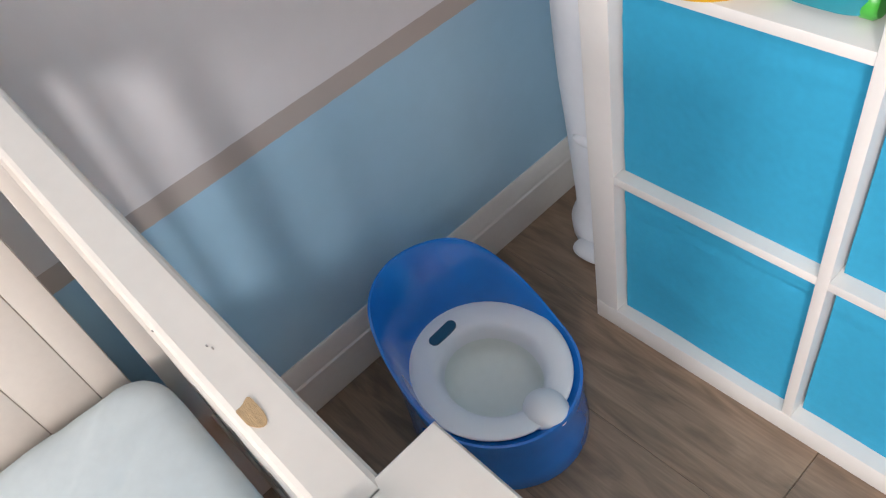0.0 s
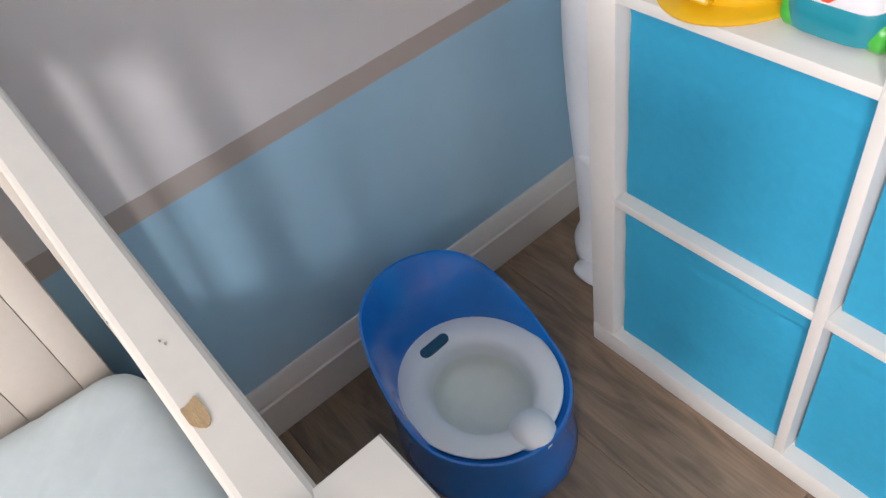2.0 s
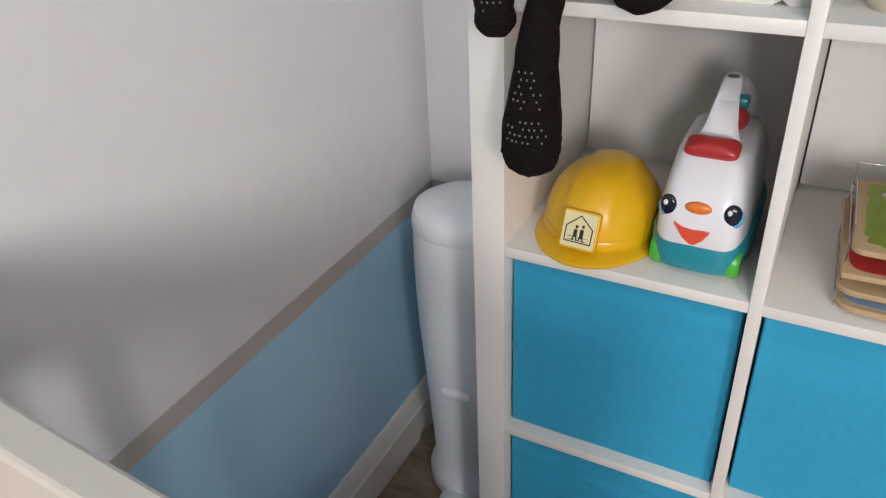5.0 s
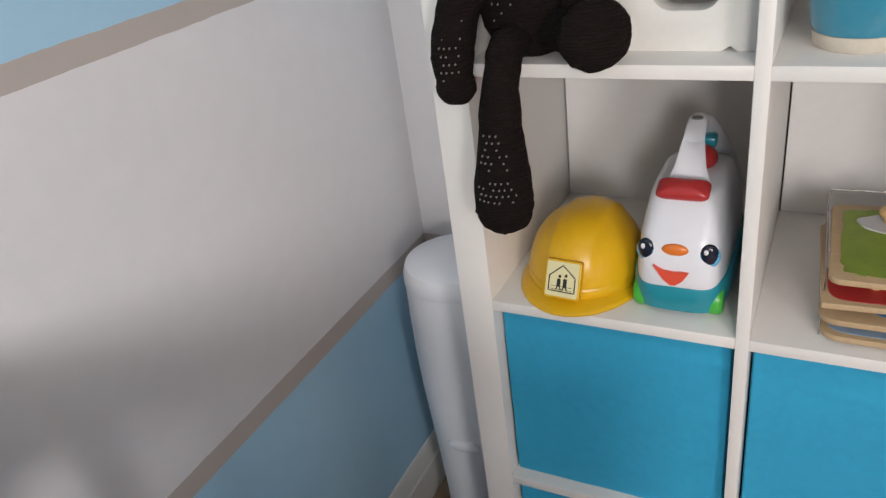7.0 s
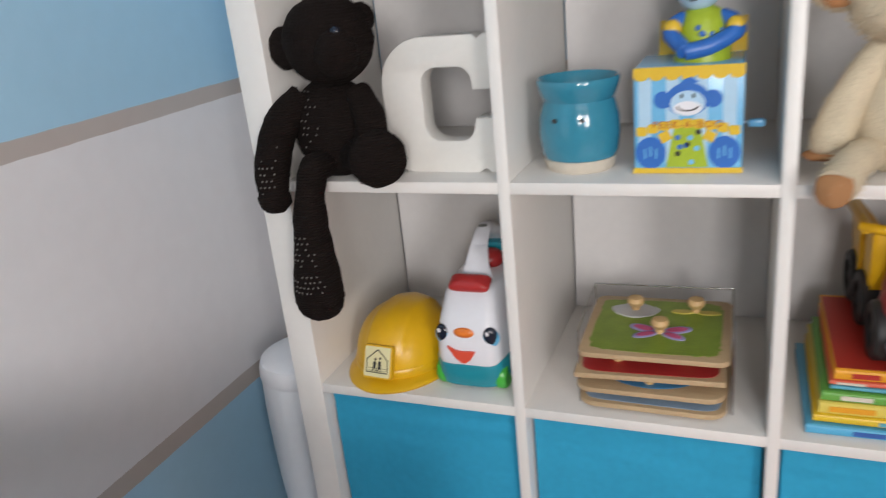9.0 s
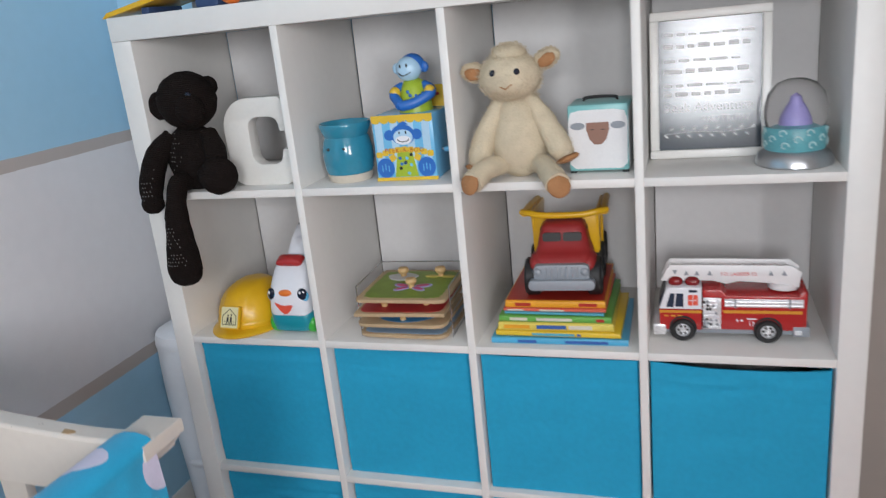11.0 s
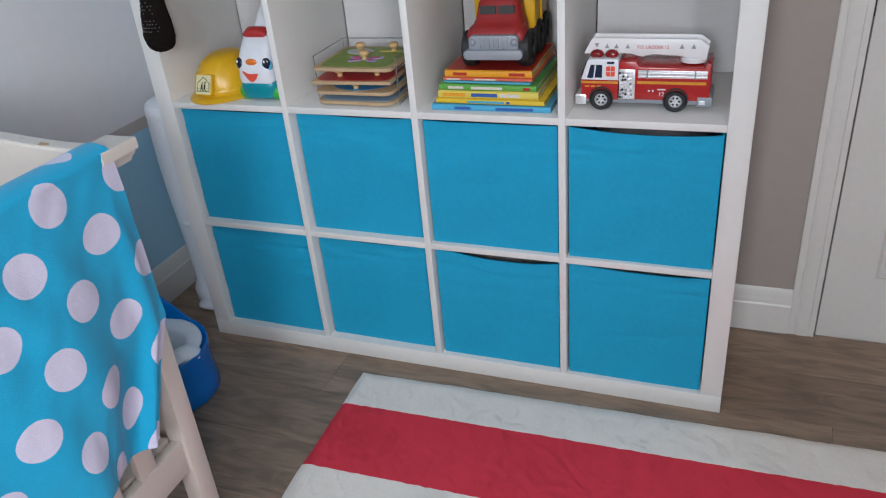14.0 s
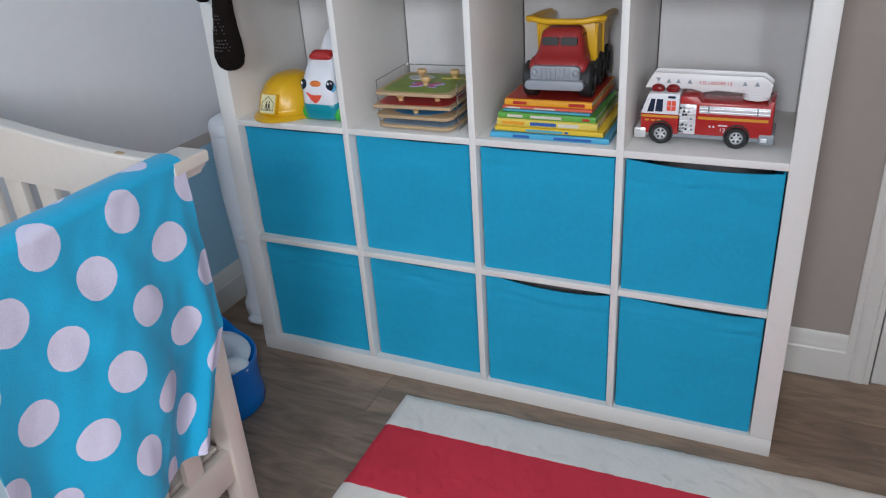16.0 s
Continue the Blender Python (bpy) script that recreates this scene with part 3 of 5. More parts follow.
# ---- blanket ----
m_blanket = mat("dotted_fleece", (0.02, 0.36, 0.62), 0.9, 0.05, 16, 0.35, 500, spec=0.2)


def dots(m, base, dot, du, dv, u0, v0, r):
    """Prints round dots on a centred lattice over the unrolled cloth, in metres."""
    nt, b = m.node_tree, m.node_tree.nodes["Principled BSDF"]
    mottled = b.inputs["Base Color"].links[0].from_node
    uv, sep, nz = nt.nodes.new("ShaderNodeUVMap"), nt.nodes.new("ShaderNodeSeparateXYZ"), nt.nodes.new("ShaderNodeTexNoise")
    nt.links.new(uv.outputs[0], sep.inputs[0])
    nz.inputs["Scale"].default_value = 300
    nt.links.new(uv.outputs[0], nz.inputs["Vector"])
    b.inputs["Sheen Weight"].default_value = 0.15

    def math_node(op, a, bb=None, c=None):
        n = nt.nodes.new("ShaderNodeMath")
        n.operation = op
        for i, v in enumerate((a, bb, c)):
            if v is None:
                continue
            if isinstance(v, (int, float)):
                n.inputs[i].default_value = v
            else:
                nt.links.new(v, n.inputs[i])
        return n.outputs[0]
    dist = []
    for half in (0.0, 0.5):
        terms = []
        for k, (period, origin) in enumerate(((du, u0), (dv, v0))):
            t = math_node("MULTIPLY_ADD", sep.outputs[k], 1 / period, -origin / period + half + 0.5)
            f = math_node("SUBTRACT", math_node("FRACT", t), 0.5)
            terms.append(math_node("POWER", math_node("ABSOLUTE", math_node("MULTIPLY", f, period)), 2.0))
        dist.append(math_node("SQRT", math_node("ADD", *terms)))
    near = math_node("MINIMUM", *dist)
    near = math_node("ADD", near, math_node("MULTIPLY", math_node("SUBTRACT", nz.outputs[0], 0.5), 0.002))
    mask = math_node("LESS_THAN", near, r)
    mix = nt.nodes.new("ShaderNodeMix")
    mix.data_type = "RGBA"
    mix.inputs[6].default_value, mix.inputs[7].default_value = (*base, 1), (*dot, 1)
    nt.links.new(mask, mix.inputs[0])
    nt.links.new(mix.outputs[2], mottled.inputs[0])


dots(m_blanket, (0.022, 0.345, 0.575), (0.60, 0.57, 0.71), 0.152, 0.166, -0.972, 0.893, 0.0348)


def blanket():
    """A fleece hung over the crib's long side: an unrolled cloth bent over the rail, with folds that deepen downwards."""
    nu, nv = 70, 90
    y0, y1 = -0.671, -1.14
    top = 0.922
    own = bmesh.new()
    uvl = own.loops.layers.uv.new("cloth")
    front, over, back = 0.53, 0.052, 0.22
    total = front + over + back
    sheets = []
    for off in (0.0, 0.0035):
        grid = []
        for j in range(nv + 1):
            row = []
            for i in range(nu + 1):
                u = i / nu
                s = total * j / nv
                y = y0 + (y1 - y0) * u
                if s < front:
                    h = front - s
                    x, z = 0.489 + off, top - 0.014 - h
                    d = h / front
                    fold = (0.020 * math.sin(y * 21 + 0.8 + 1.5 * d) + 0.014 * noise.noise(Vector((y * 9, z * 2.5, 1)))) * d ** 1.3
                    x += fold + 0.007 * noise.noise(Vector((y * 14 + z * 6, z * 9, 4))) + 0.002 * noise.noise(Vector((y * 34 - z * 12, z * 16, 8)))
                    # the free corner tucks back towards the post
                    edge = max(0.0, 1 - u / 0.17)
                    x -= 0.010 * edge * d
                    x += (0.020 * math.exp(-((u - 0.075) / 0.040) ** 2) + 0.012 * math.exp(-((u - 0.34) / 0.10) ** 2) + 0.006) * min(1.0, d * 1.6)
                    y -= (0.105 * max(0.0, d - 0.62) / 0.38) * max(0.0, 1 - u / 0.5)
                    y += 0.010 * math.sin(math.pi * min(1.0, d * 1.1)) * max(0.0, 1 - u / 0.25)
                    z += 0.012 * d * noise.noise(Vector((y * 5, 0, 9)))
                elif s < front + over:
                    a = (s - front) / over * math.pi
                    x = 0.459 + (0.033 + off) * math.cos(a) + 0.0
                    z = top - 0.014 + (0.014 + off) * math.sin(a)
                else:
                    h = s - front - over
                    x, z = 0.426 - off - 0.004 * math.sin(y * 23) * h / back, top - 0.014 - h
                row.append((own.verts.new((x, y, z)), (y0 + (y1 - y0) * u - 0.04 * (top - front + s - 0.893), top - front + s + 0.065 * (y0 + (y1 - y0) * u + 0.745))))
            grid.append(row)
        sheets.append(grid)

    def quad(*vs):
        f = own.faces.new([v for v, _ in vs])
        for loop, (_, uv) in zip(f.loops, vs):
            loop[uvl].uv = uv
    a, b = sheets
    for j in range(nv):
        for i in range(nu):
            quad(a[j][i], a[j][i + 1], a[j + 1][i + 1], a[j + 1][i])
            quad(b[j][i], b[j + 1][i], b[j + 1][i + 1], b[j][i + 1])
        for i in (0, nu):
            quad(a[j][i], a[j + 1][i], b[j + 1][i], b[j][i])
    for i in range(nu):
        for j in (0, nv):
            quad(a[j][i], a[j][i + 1], b[j][i + 1], b[j][i])
    solo("baby_blanket", own, m_blanket, "turquoise fleece blanket with white dots hung over the crib rail", "blanket", smooth=80)


blanket()

# ---- things on the shelf: second board from above ----
ROW2, ROW3 = GAPS[2], GAPS[3]
m_yellow = mat("yellow_plastic", (0.72, 0.41, 0.012), 0.3, 0.03, 10, 0.03, 160)
m_sticker = mat("cream_sticker", (0.72, 0.66, 0.38), 0.4, 0.03, 20)
m_ink = mat("black_ink", (0.015, 0.014, 0.013), 0.5, 0.1, 20)
m_toywhite = mat("white_toy_plastic", (0.76, 0.76, 0.80), 0.25, 0.02, 10)
m_toyteal = mat("teal_toy_plastic", (0.01, 0.25, 0.32), 0.28, 0.03, 10)
m_toygreen = mat("green_toy_plastic", (0.05, 0.42, 0.05), 0.3, 0.03, 10)
m_toyred = mat("red_toy_plastic", (0.42, 0.03, 0.03), 0.3, 0.04, 10)
m_facered = mat("orange_red_print", (0.75, 0.09, 0.05), 0.3, 0.03, 10)
m_orange = mat("orange_plastic", (0.75, 0.19, 0.03), 0.3, 0.03, 10)
m_eye = mat("glossy_black_eye", (0.012, 0.016, 0.03), 0.12, 0.05, 10)
m_eyeblue = mat("pale_blue_print", (0.12, 0.42, 0.65), 0.3, 0.03, 10)
m_brown = mat("dark_brown_yarn", (0.010, 0.0065, 0.0055), 0.95, 0.25, 60, spec=0.15)
m_speck = mat("pale_stuffing", (0.17, 0.16, 0.15), 0.9, 0.1, 30)
m_plush = mat("cream_plush", (0.60, 0.51, 0.37), 0.95, 0.12, 45, 0.9, 260, spec=0.15)
m_tan = mat("tan_suede", (0.36, 0.17, 0.07), 0.85, 0.1, 40, 0.3, 300)


def knit(m):
    """Rows of knitted stitches as relief."""
    nt, b = m.node_tree, m.node_tree.nodes["Principled BSDF"]
    tc, w, v, mu, bp = (nt.nodes.new("ShaderNode" + k) for k in ("TexCoord", "TexWave", "TexVoronoi", "Math", "Bump"))
    w.bands_direction = "Z"
    w.inputs["Scale"].default_value, w.inputs["Distortion"].default_value = 80, 3.0
    v.inputs["Scale"].default_value = 230
    mu.operation = "MULTIPLY"
    for n in (w, v):
        nt.links.new(tc.outputs["Object"], n.inputs["Vector"])
    nt.links.new(w.outputs[1], mu.inputs[0])
    nt.links.new(v.outputs[0], mu.inputs[1])
    bp.inputs["Strength"].default_value, bp.inputs["Distance"].default_value = 0.8, 0.003
    nt.links.new(mu.outputs[0], bp.inputs["Height"])
    nt.links.new(bp.outputs[0], b.inputs["Normal"])


knit(m_brown)


def hard_hat():
    ob = thing("toy_hard_hat", "yellow plastic toy hard hat with a crossing sticker", "toy helmet", pose(0.160, 0.115, ROW2, 0, 0, -4))
    own = bmesh.new()
    n = 96
    rings = []
    for k in range(21):
        a = math.pi / 2 * k / 20
        c, s = math.cos(a) ** 0.7, math.sin(a)
        ring = []
        for q in oval(0, 0.0, 0.012 + 0.092 * s, 0.084 * max(c, 0.01), 0.097 * max(c, 0.01), n):
            ridge = 0.0055 / (1 + math.exp((abs(q[0] - 0.004) - 0.034) / 0.0012)) + 0.0012 * math.exp(-(q[0] / 0.010) ** 2)
            ring.append((q[0], q[1], q[2] + ridge * min(1.0, s * 2.2)))
        rings.append(ring)
    loft(rings, cap0=False, bm=own)
    part("shell", own, m_yellow, ob, smooth=60)
    brim = []
    for f, z, p in ((0.98, 0.014, 0.0), (1.02, 0.011, 0.4), (1.10, 0.007, 0.9), (1.13, 0.003, 1.0), (1.12, 0.0005, 1.0), (1.04, 0.003, 0.5), (0.95, 0.010, 0.0)):
        ring = []
        for q in oval(0, 0, z, 0.082 * f, 0.098 * f, n):
            vis = max(0.0, -q[1] / 0.098)
            ring.append((q[0] * (1 + 0.05 * p * vis), q[1] - 0.012 * p * vis ** 2, q[2]))
        brim.append(ring)
    part("brim", loft(brim, cap0=False, cap1=False), m_yellow, ob, smooth=60)
    part("sweat_band", loft([oval(0, 0, z, 0.0830 * f, 0.0972 * f, n) for f, z in ((1.0, 0.012), (1.022, 0.016), (1.022, 0.024), (1.0, 0.028))], cap0=False, cap1=False), m_yellow, ob, smooth=40)
    plate = part("badge_plate", slab(rounded(0.058, 0.060, 0.004, 3), 0.012, "y", 0.0, 0.0012), m_yellow, ob, at=pose(0.003, -0.1030, 0.047, -23, 0, 0) @ Matrix.Scale(0.9, 4))
    st = part("sticker", slab(rounded(0.052, 0.054, 0.002, 2), 0.0006, "y", -0.0007), m_sticker, plate, "cream crossing sticker", 0)
    pent = [(-0.021, -0.019), (0.021, -0.019), (0.021, 0.004), (0.0, 0.022), (-0.021, 0.004)]
    own = bmesh.new()
    for (u0, v0), (u1, v1) in zip(pent, pent[1:] + pent[:1]):
        d = Vector((u1 - u0, v1 - v0)).normalized()
        nx, ny = -d.y * 0.0009, d.x * 0.0009
        slab([(u0 - nx, v0 - ny), (u1 - nx, v1 - ny), (u1 + nx, v1 + ny), (u0 + nx, v0 + ny)], 0.0003, "y", -0.0011, bm=own)
    part("sign_outline", own, m_ink, plate, "black printed house outline", 0)
    for u, h in ((-0.005, 0.016), (0.005, 0.019)):
        fig = slab(rounded(0.006, h * 0.62 + 0.003, 0.002, 2, u, -0.0055), 0.0003, "y", -0.0011)
        slab(rounded(0.0045, 0.0052, 0.0022, 3, u + 0.001, -0.0042 + h * 0.55), 0.0003, "y", -0.00115, bm=fig)
        for e in (-1, 1):
            slab([(u - 0.001 + e * 0.001, -0.009), (u + 0.001 + e * 0.001, -0.009), (u + 0.001 + e * 0.004, -0.017), (u - 0.001 + e * 0.004, -0.017)], 0.0003, "y", -0.00105, bm=fig)
        part("pictogram", fig, m_ink, plate, "black printed pictogram", 0)
    for v in (-0.0115, -0.0165):
        part("sign_line", slab([(-0.017, v), (0.017, v), (0.017, v + 0.0007), (-0.017, v + 0.0007)], 0.0003, "y", -0.0010), m_ink, plate, smooth=0)


hard_hat()


m_rubber_grey = mat("grey_screw_plastic", (0.22, 0.23, 0.22), 0.5, 0.05, 20)


def ride_toy():
    ob = thing("smiling_toy_car", "white and teal toy car with a smiling face and handle", "toy car", pose(0.305, 0.022, ROW2) @ Matrix.Diagonal((1.05, 1.0, 0.955, 1)))
    base = []
    for a, b, z in ((0.052, 0.105, 0.004), (0.058, 0.118, 0.012), (0.061, 0.122, 0.030), (0.062, 0.122, 0.052), (0.060, 0.119, 0.058), (0.054, 0.11, 0.060)):
        base.append(oval(0, 0.124, z, a, b, 44, 4.0))
    part("lower_body", loft(base), m_toyteal, ob)
    body = []
    for z, a, f0, f1 in ((0.052, 0.0545, 0.003, 0.238), (0.062, 0.055, 0.000, 0.24), (0.09, 0.0540, 0.003, 0.238), (0.112, 0.0520, 0.008, 0.232), (0.124, 0.0505, 0.013, 0.228), (0.142, 0.0480, 0.024, 0.222), (0.158, 0.0455, 0.036, 0.205), (0.169, 0.042, 0.048, 0.190), (0.174, 0.034, 0.058, 0.175)):
        body.append(oval(0, (f0 + f1) / 2, z, a, (f1 - f0) / 2, 56, 5.0))
    part("body", loft(body), m_toywhite, ob, smooth=60)
    for x in (-0.044, 0.044):
        for y in (0.035, 0.20):
            own = lathe([(0.0, -0.011), (0.020, -0.011), (0.024, -0.006), (0.024, 0.006), (0.020, 0.011), (0.0, 0.011)], 24)
            part("wheel", own, m_toygreen, ob, at=pose(x, y, 0.024, 0, 90, 0))
    part("roof_light", ball((0, 0, 0), (0.032, 0.016, 0.0135), n=36, power=6), m_toyred, ob, "dark red roof light", at=pose(-0.002, 0.054, 0.175, 24))
    path = smoothed([(0, 0.078, 0.168), (0, 0.092, 0.202), (0, 0.112, 0.229), (0, 0.140, 0.238), (0, 0.188, 0.212), (0, 0.226, 0.160), (0, 0.238, 0.10)])
    own = loft([[(p.x + float(np.interp(i / (len(path) - 1), [0, 0.12, 0.30, 0.5, 0.72, 1.0], [0.028, 0.019, 0.013, 0.012, 0.024, 0.050])) * math.cos(q), p.y + 0.011 * math.sin(q) * 0.8, p.z + 0.010 * math.sin(q)) for q in [2 * math.pi * k / 16 for k in range(16)]] for i, p in enumerate(path)])
    grip = part("handle", own, m_toywhite, ob)
    part("grip_hole", lathe([(0.0075, 0.0), (0.0065, 0.0012), (0.0, 0.0006)], 20), m_rubber_grey, grip, "small grey screw hole", at=pose(0.0, 0.130, 0.2465))
    part("side_drum", ball((0.006, 0.140, 0.184), (0.020, 0.022, 0.018), n=20), m_toyred, ob, "red rolling drum under the handle")
    part("drum_cap", box(-0.008, 0.020, 0.156, 0.180, 0.190, 0.207, 0.004), m_toyteal, ob, "teal drum cap")
    for x in (-0.0395, 0.0395):
        e = part("eye", ball((x * 0.95, 0.0122, 0.103), (0.0115, 0.0062, 0.0165), n=20, turn=(0, 0, 420 * x)), m_eye, ob, "glossy black printed eye")
        part("eye_rim", ball((x * 0.95, 0.0130, 0.100), (0.0135, 0.0060, 0.0165), n=20, turn=(0, 0, 420 * x)), m_eyeblue, ob)
        part("glint", ball((x * 0.95 - 0.003, 0.0062, 0.110), (0.0028, 0.0012, 0.0042), n=10), m_toywhite, ob)
    part("nose", ball((-0.002, 0.0085, 0.108), (0.0165, 0.0055, 0.009), n=24), m_orange, ob, "orange oval nose")
    mouth = [(-0.024, 0.010), (-0.012, 0.004), (0.0, 0.0025), (0.010, 0.004), (0.019, 0.003), (0.012, -0.010), (0.003, -0.018), (-0.003, -0.018), (-0.012, -0.010)]
    part("mouth", slab([(u - 0.003, v + 0.076) for u, v in mouth], 0.006, "y", -0.0016), m_facered, ob, "red smiling mouth", 0)


ride_toy()


def puzzle_rack():
    ob = thing("puzzle_rack", "wire rack holding four wooden peg puzzles", "puzzle rack", pose(0.582, 0.118, ROW2, 0, 0, 2))
    wire = mat("chromed_wire", (0.55, 0.55, 0.56), 0.25, 0.05, 30, metal=1.0)
    ply = mat("birch_ply", (0.47, 0.33, 0.19), 0.6, 0.12, 20, 0.1, 200, stretch=(1, 8, 1))
    grass = mat("green_print", (0.19, 0.27, 0.025), 0.45, 0.2, 40)
    redp = mat("red_print", (0.45, 0.03, 0.03), 0.45, 0.08, 30)
    bluep = mat("blue_print", (0.06, 0.25, 0.50), 0.45, 0.12, 30)
    palep = mat("pale_blue_puzzle_print", (0.30, 0.43, 0.58), 0.45, 0.12, 30)
    peg = mat("pale_wood_peg", (0.62, 0.40, 0.18), 0.5, 0.1, 40)
    cloud = mat("grey_cloud_print", (0.50, 0.50, 0.50), 0.5, 0.05, 40)
    pink = mat("pink_wing_print", (0.55, 0.08, 0.20), 0.5, 0.15, 60)
    teal = mat("lilac_wing_print", (0.30, 0.28, 0.50), 0.5, 0.15, 60)
    spec = [(0.006, palep, 0.026, 0.000, -3), (0.030, bluep, 0.024, -0.004, -2), (0.056, redp, 0.002, -0.008, 1), (0.088, grass, 0.016, 0.0, -1)]
    for z, print_, r, dx, turn in spec:
        b = part("puzzle_board", slab(rounded(0.208, 0.20, max(r, 0.003), 5), 0.008, "z", 0.0, 0.0012), ply, ob, at=pose(dx, 0, z, 0, 0, turn))
        jag = []
        for u, v, _ in oval(0, 0, 0, 0.0965, 0.0915, 160, 9):
            f = 1 - (0.03 + 0.07 * abs(noise.noise(Vector((u * 60, v * 60, 2)))) + 0.05 * abs(noise.noise(Vector((u * 260, v * 260, 5)))) if print_ is grass else 0)
            jag.append((u * f, v * f))
        if print_ is bluep:
            jag = [(0.088 * math.cos(a), 0.086 * math.sin(a)) for a in [2 * math.pi * k / 40 for k in range(40)]]
        part("printed_picture", slab(jag, 0.0006, "z", 0.0081), print_, b, smooth=0)
        pegs = {0.088: ((-0.038, 0.050), (0.005, -0.022), (0.052, 0.055)), 0.056: ((-0.045, -0.055), (0.05, -0.045)), 0.030: ((0.0, -0.07),), 0.006: ()}[z]
        for n_, (u, v) in enumerate(pegs):
            own = lathe([(0.007, 0.010), (0.0065, 0.017), (0.011, 0.020), (0.0135, 0.026), (0.011, 0.032), (0.0, 0.034)], 20)
            part("peg", own, peg, b, "round wooden peg", at=pose(u, v, -0.0018))
        if z > 0.08:
            cl = [(-0.038 + 0.036 * math.cos(a) * (1 + 0.06 * math.sin(5 * a)), 0.046 + 0.024 * math.sin(a) * (1 + 0.08 * math.cos(4 * a))) for a in [2 * math.pi * k / 36 for k in range(36)]]
            part("cloud_piece", slab(cl, 0.002, "z", 0.0086), cloud, b, smooth=0)
            for e in (-1, 1):
                for cu, cv, ra, rb, an in ((0.024, -0.014, 0.022, 0.010, 20), (0.020, -0.034, 0.019, 0.008, -28)):
                    w = [(0.005 + e * cu + e * (ra * math.cos(a) * math.cos(radians(an)) - rb * math.sin(a) * math.sin(radians(an))), cv + ra * math.cos(a) * math.sin(radians(an)) + rb * math.sin(a) * math.cos(radians(an))) for a in [2 * math.pi * k / 20 for k in range(20)]]
                    wing = part("wing_piece", slab(w, 0.002, "z", 0.0086), teal, b, smooth=0)
                    part("wing_spot", slab([(0.005 + e * cu + (p - 0.005 - e * cu) * 0.7, cv + (q - cv) * 0.7) for p, q in w], 0.0005, "z", 0.0107), pink, b, smooth=0)
            for e in (-1, 1):
                own = slab([(0.052 + e * 0.019 + 0.017 * math.cos(a), 0.050 + 0.007 * math.sin(a)) for a in [2 * math.pi * k / 18 for k in range(18)]], 0.002, "z", 0.0086)
                part("insect_wing", own, mat("yellow_wing_print", (0.50, 0.40, 0.08), 0.5, 0.1, 30), b, smooth=0)
    # wire rack
    for x in (-0.107, 0.107):
        for y in (-0.075, 0.098):
            part("upright_wire", tube([(x, y, 0.0), (x, y, 0.118)], 0.0014, 8), wire, ob)
    for z in (0.118,):
        part("top_wire", tube([(-0.107, -0.075, z), (-0.107, 0.098, z), (0.107, 0.098, z), (0.107, -0.075, z)], 0.0014, 8), wire, ob)
    for z in (0.003, 0.028, 0.054, 0.086):
        for x in (-0.107, 0.107):
            part("side_wire", tube([(x, -0.075, z), (x, 0.098, z)], 0.0013, 8), wire, ob)
        part("back_wire", tube([(-0.107, 0.098, z), (0.107, 0.098, z)], 0.0013, 8), wire, ob)


puzzle_rack()


def lettering(words, size, material, parent, at, label, depth=0.0003, spacing=1.0):
    curve = bpy.data.curves.new("lettering", "FONT")
    curve.body, curve.size, curve.extrude, curve.align_x, curve.space_character = words, size, depth, "CENTER", spacing
    tmp = new("lettering", curve)
    me = bpy.data.meshes.new_from_object(tmp)
    bpy.data.objects.remove(tmp)
    me.materials.clear()
    me.materials.append(material)
    ob = new("lettering", me)
    ob.parent = parent
    ob.matrix_basis = at
    return tagged(ob, label)


def book(name, w, d, h, cover, at, label, bars=(), spine=None):
    """A closed book lying flat, its spine turned to the room: two boards, a rounded spine and a block of pages."""
    ob = thing(name, label, "book", at, "books in the pile")
    paper = bpy.data.materials.get("page_paper") or mat("page_paper", (0.62, 0.58, 0.50), 0.9, 0.1, 60, 0.3, 400, stretch=(1, 1, 30))
    part("pages", box(-w / 2 + 0.004, w / 2 - 0.004, 0.003, d - 0.004, 0.0022, h - 0.0022), paper, ob, smooth=0)
    rings = []
    for x in (-w / 2, w / 2):
        rings.append([(x, d, 0), (x, 0.004, 0), (x, 0.0012, h * 0.12), (x, 0.0, h * 0.35), (x, 0.0, h * 0.65), (x, 0.0012, h * 0.88), (x, 0.004, h), (x, d, h), (x, d, h - 0.002), (x, 0.004, h - 0.002), (x, 0.003, h * 0.5), (x, 0.004, 0.002), (x, d, 0.002)])
    part("cover", loft(rings), cover, ob, smooth=30)
    for u0, u1, c in bars:
        part("spine_print", box(u0 * w - w / 2, u1 * w - w / 2, -0.0006, 0.001, h * 0.28, h * 0.72), c, ob, smooth=0)
    return ob


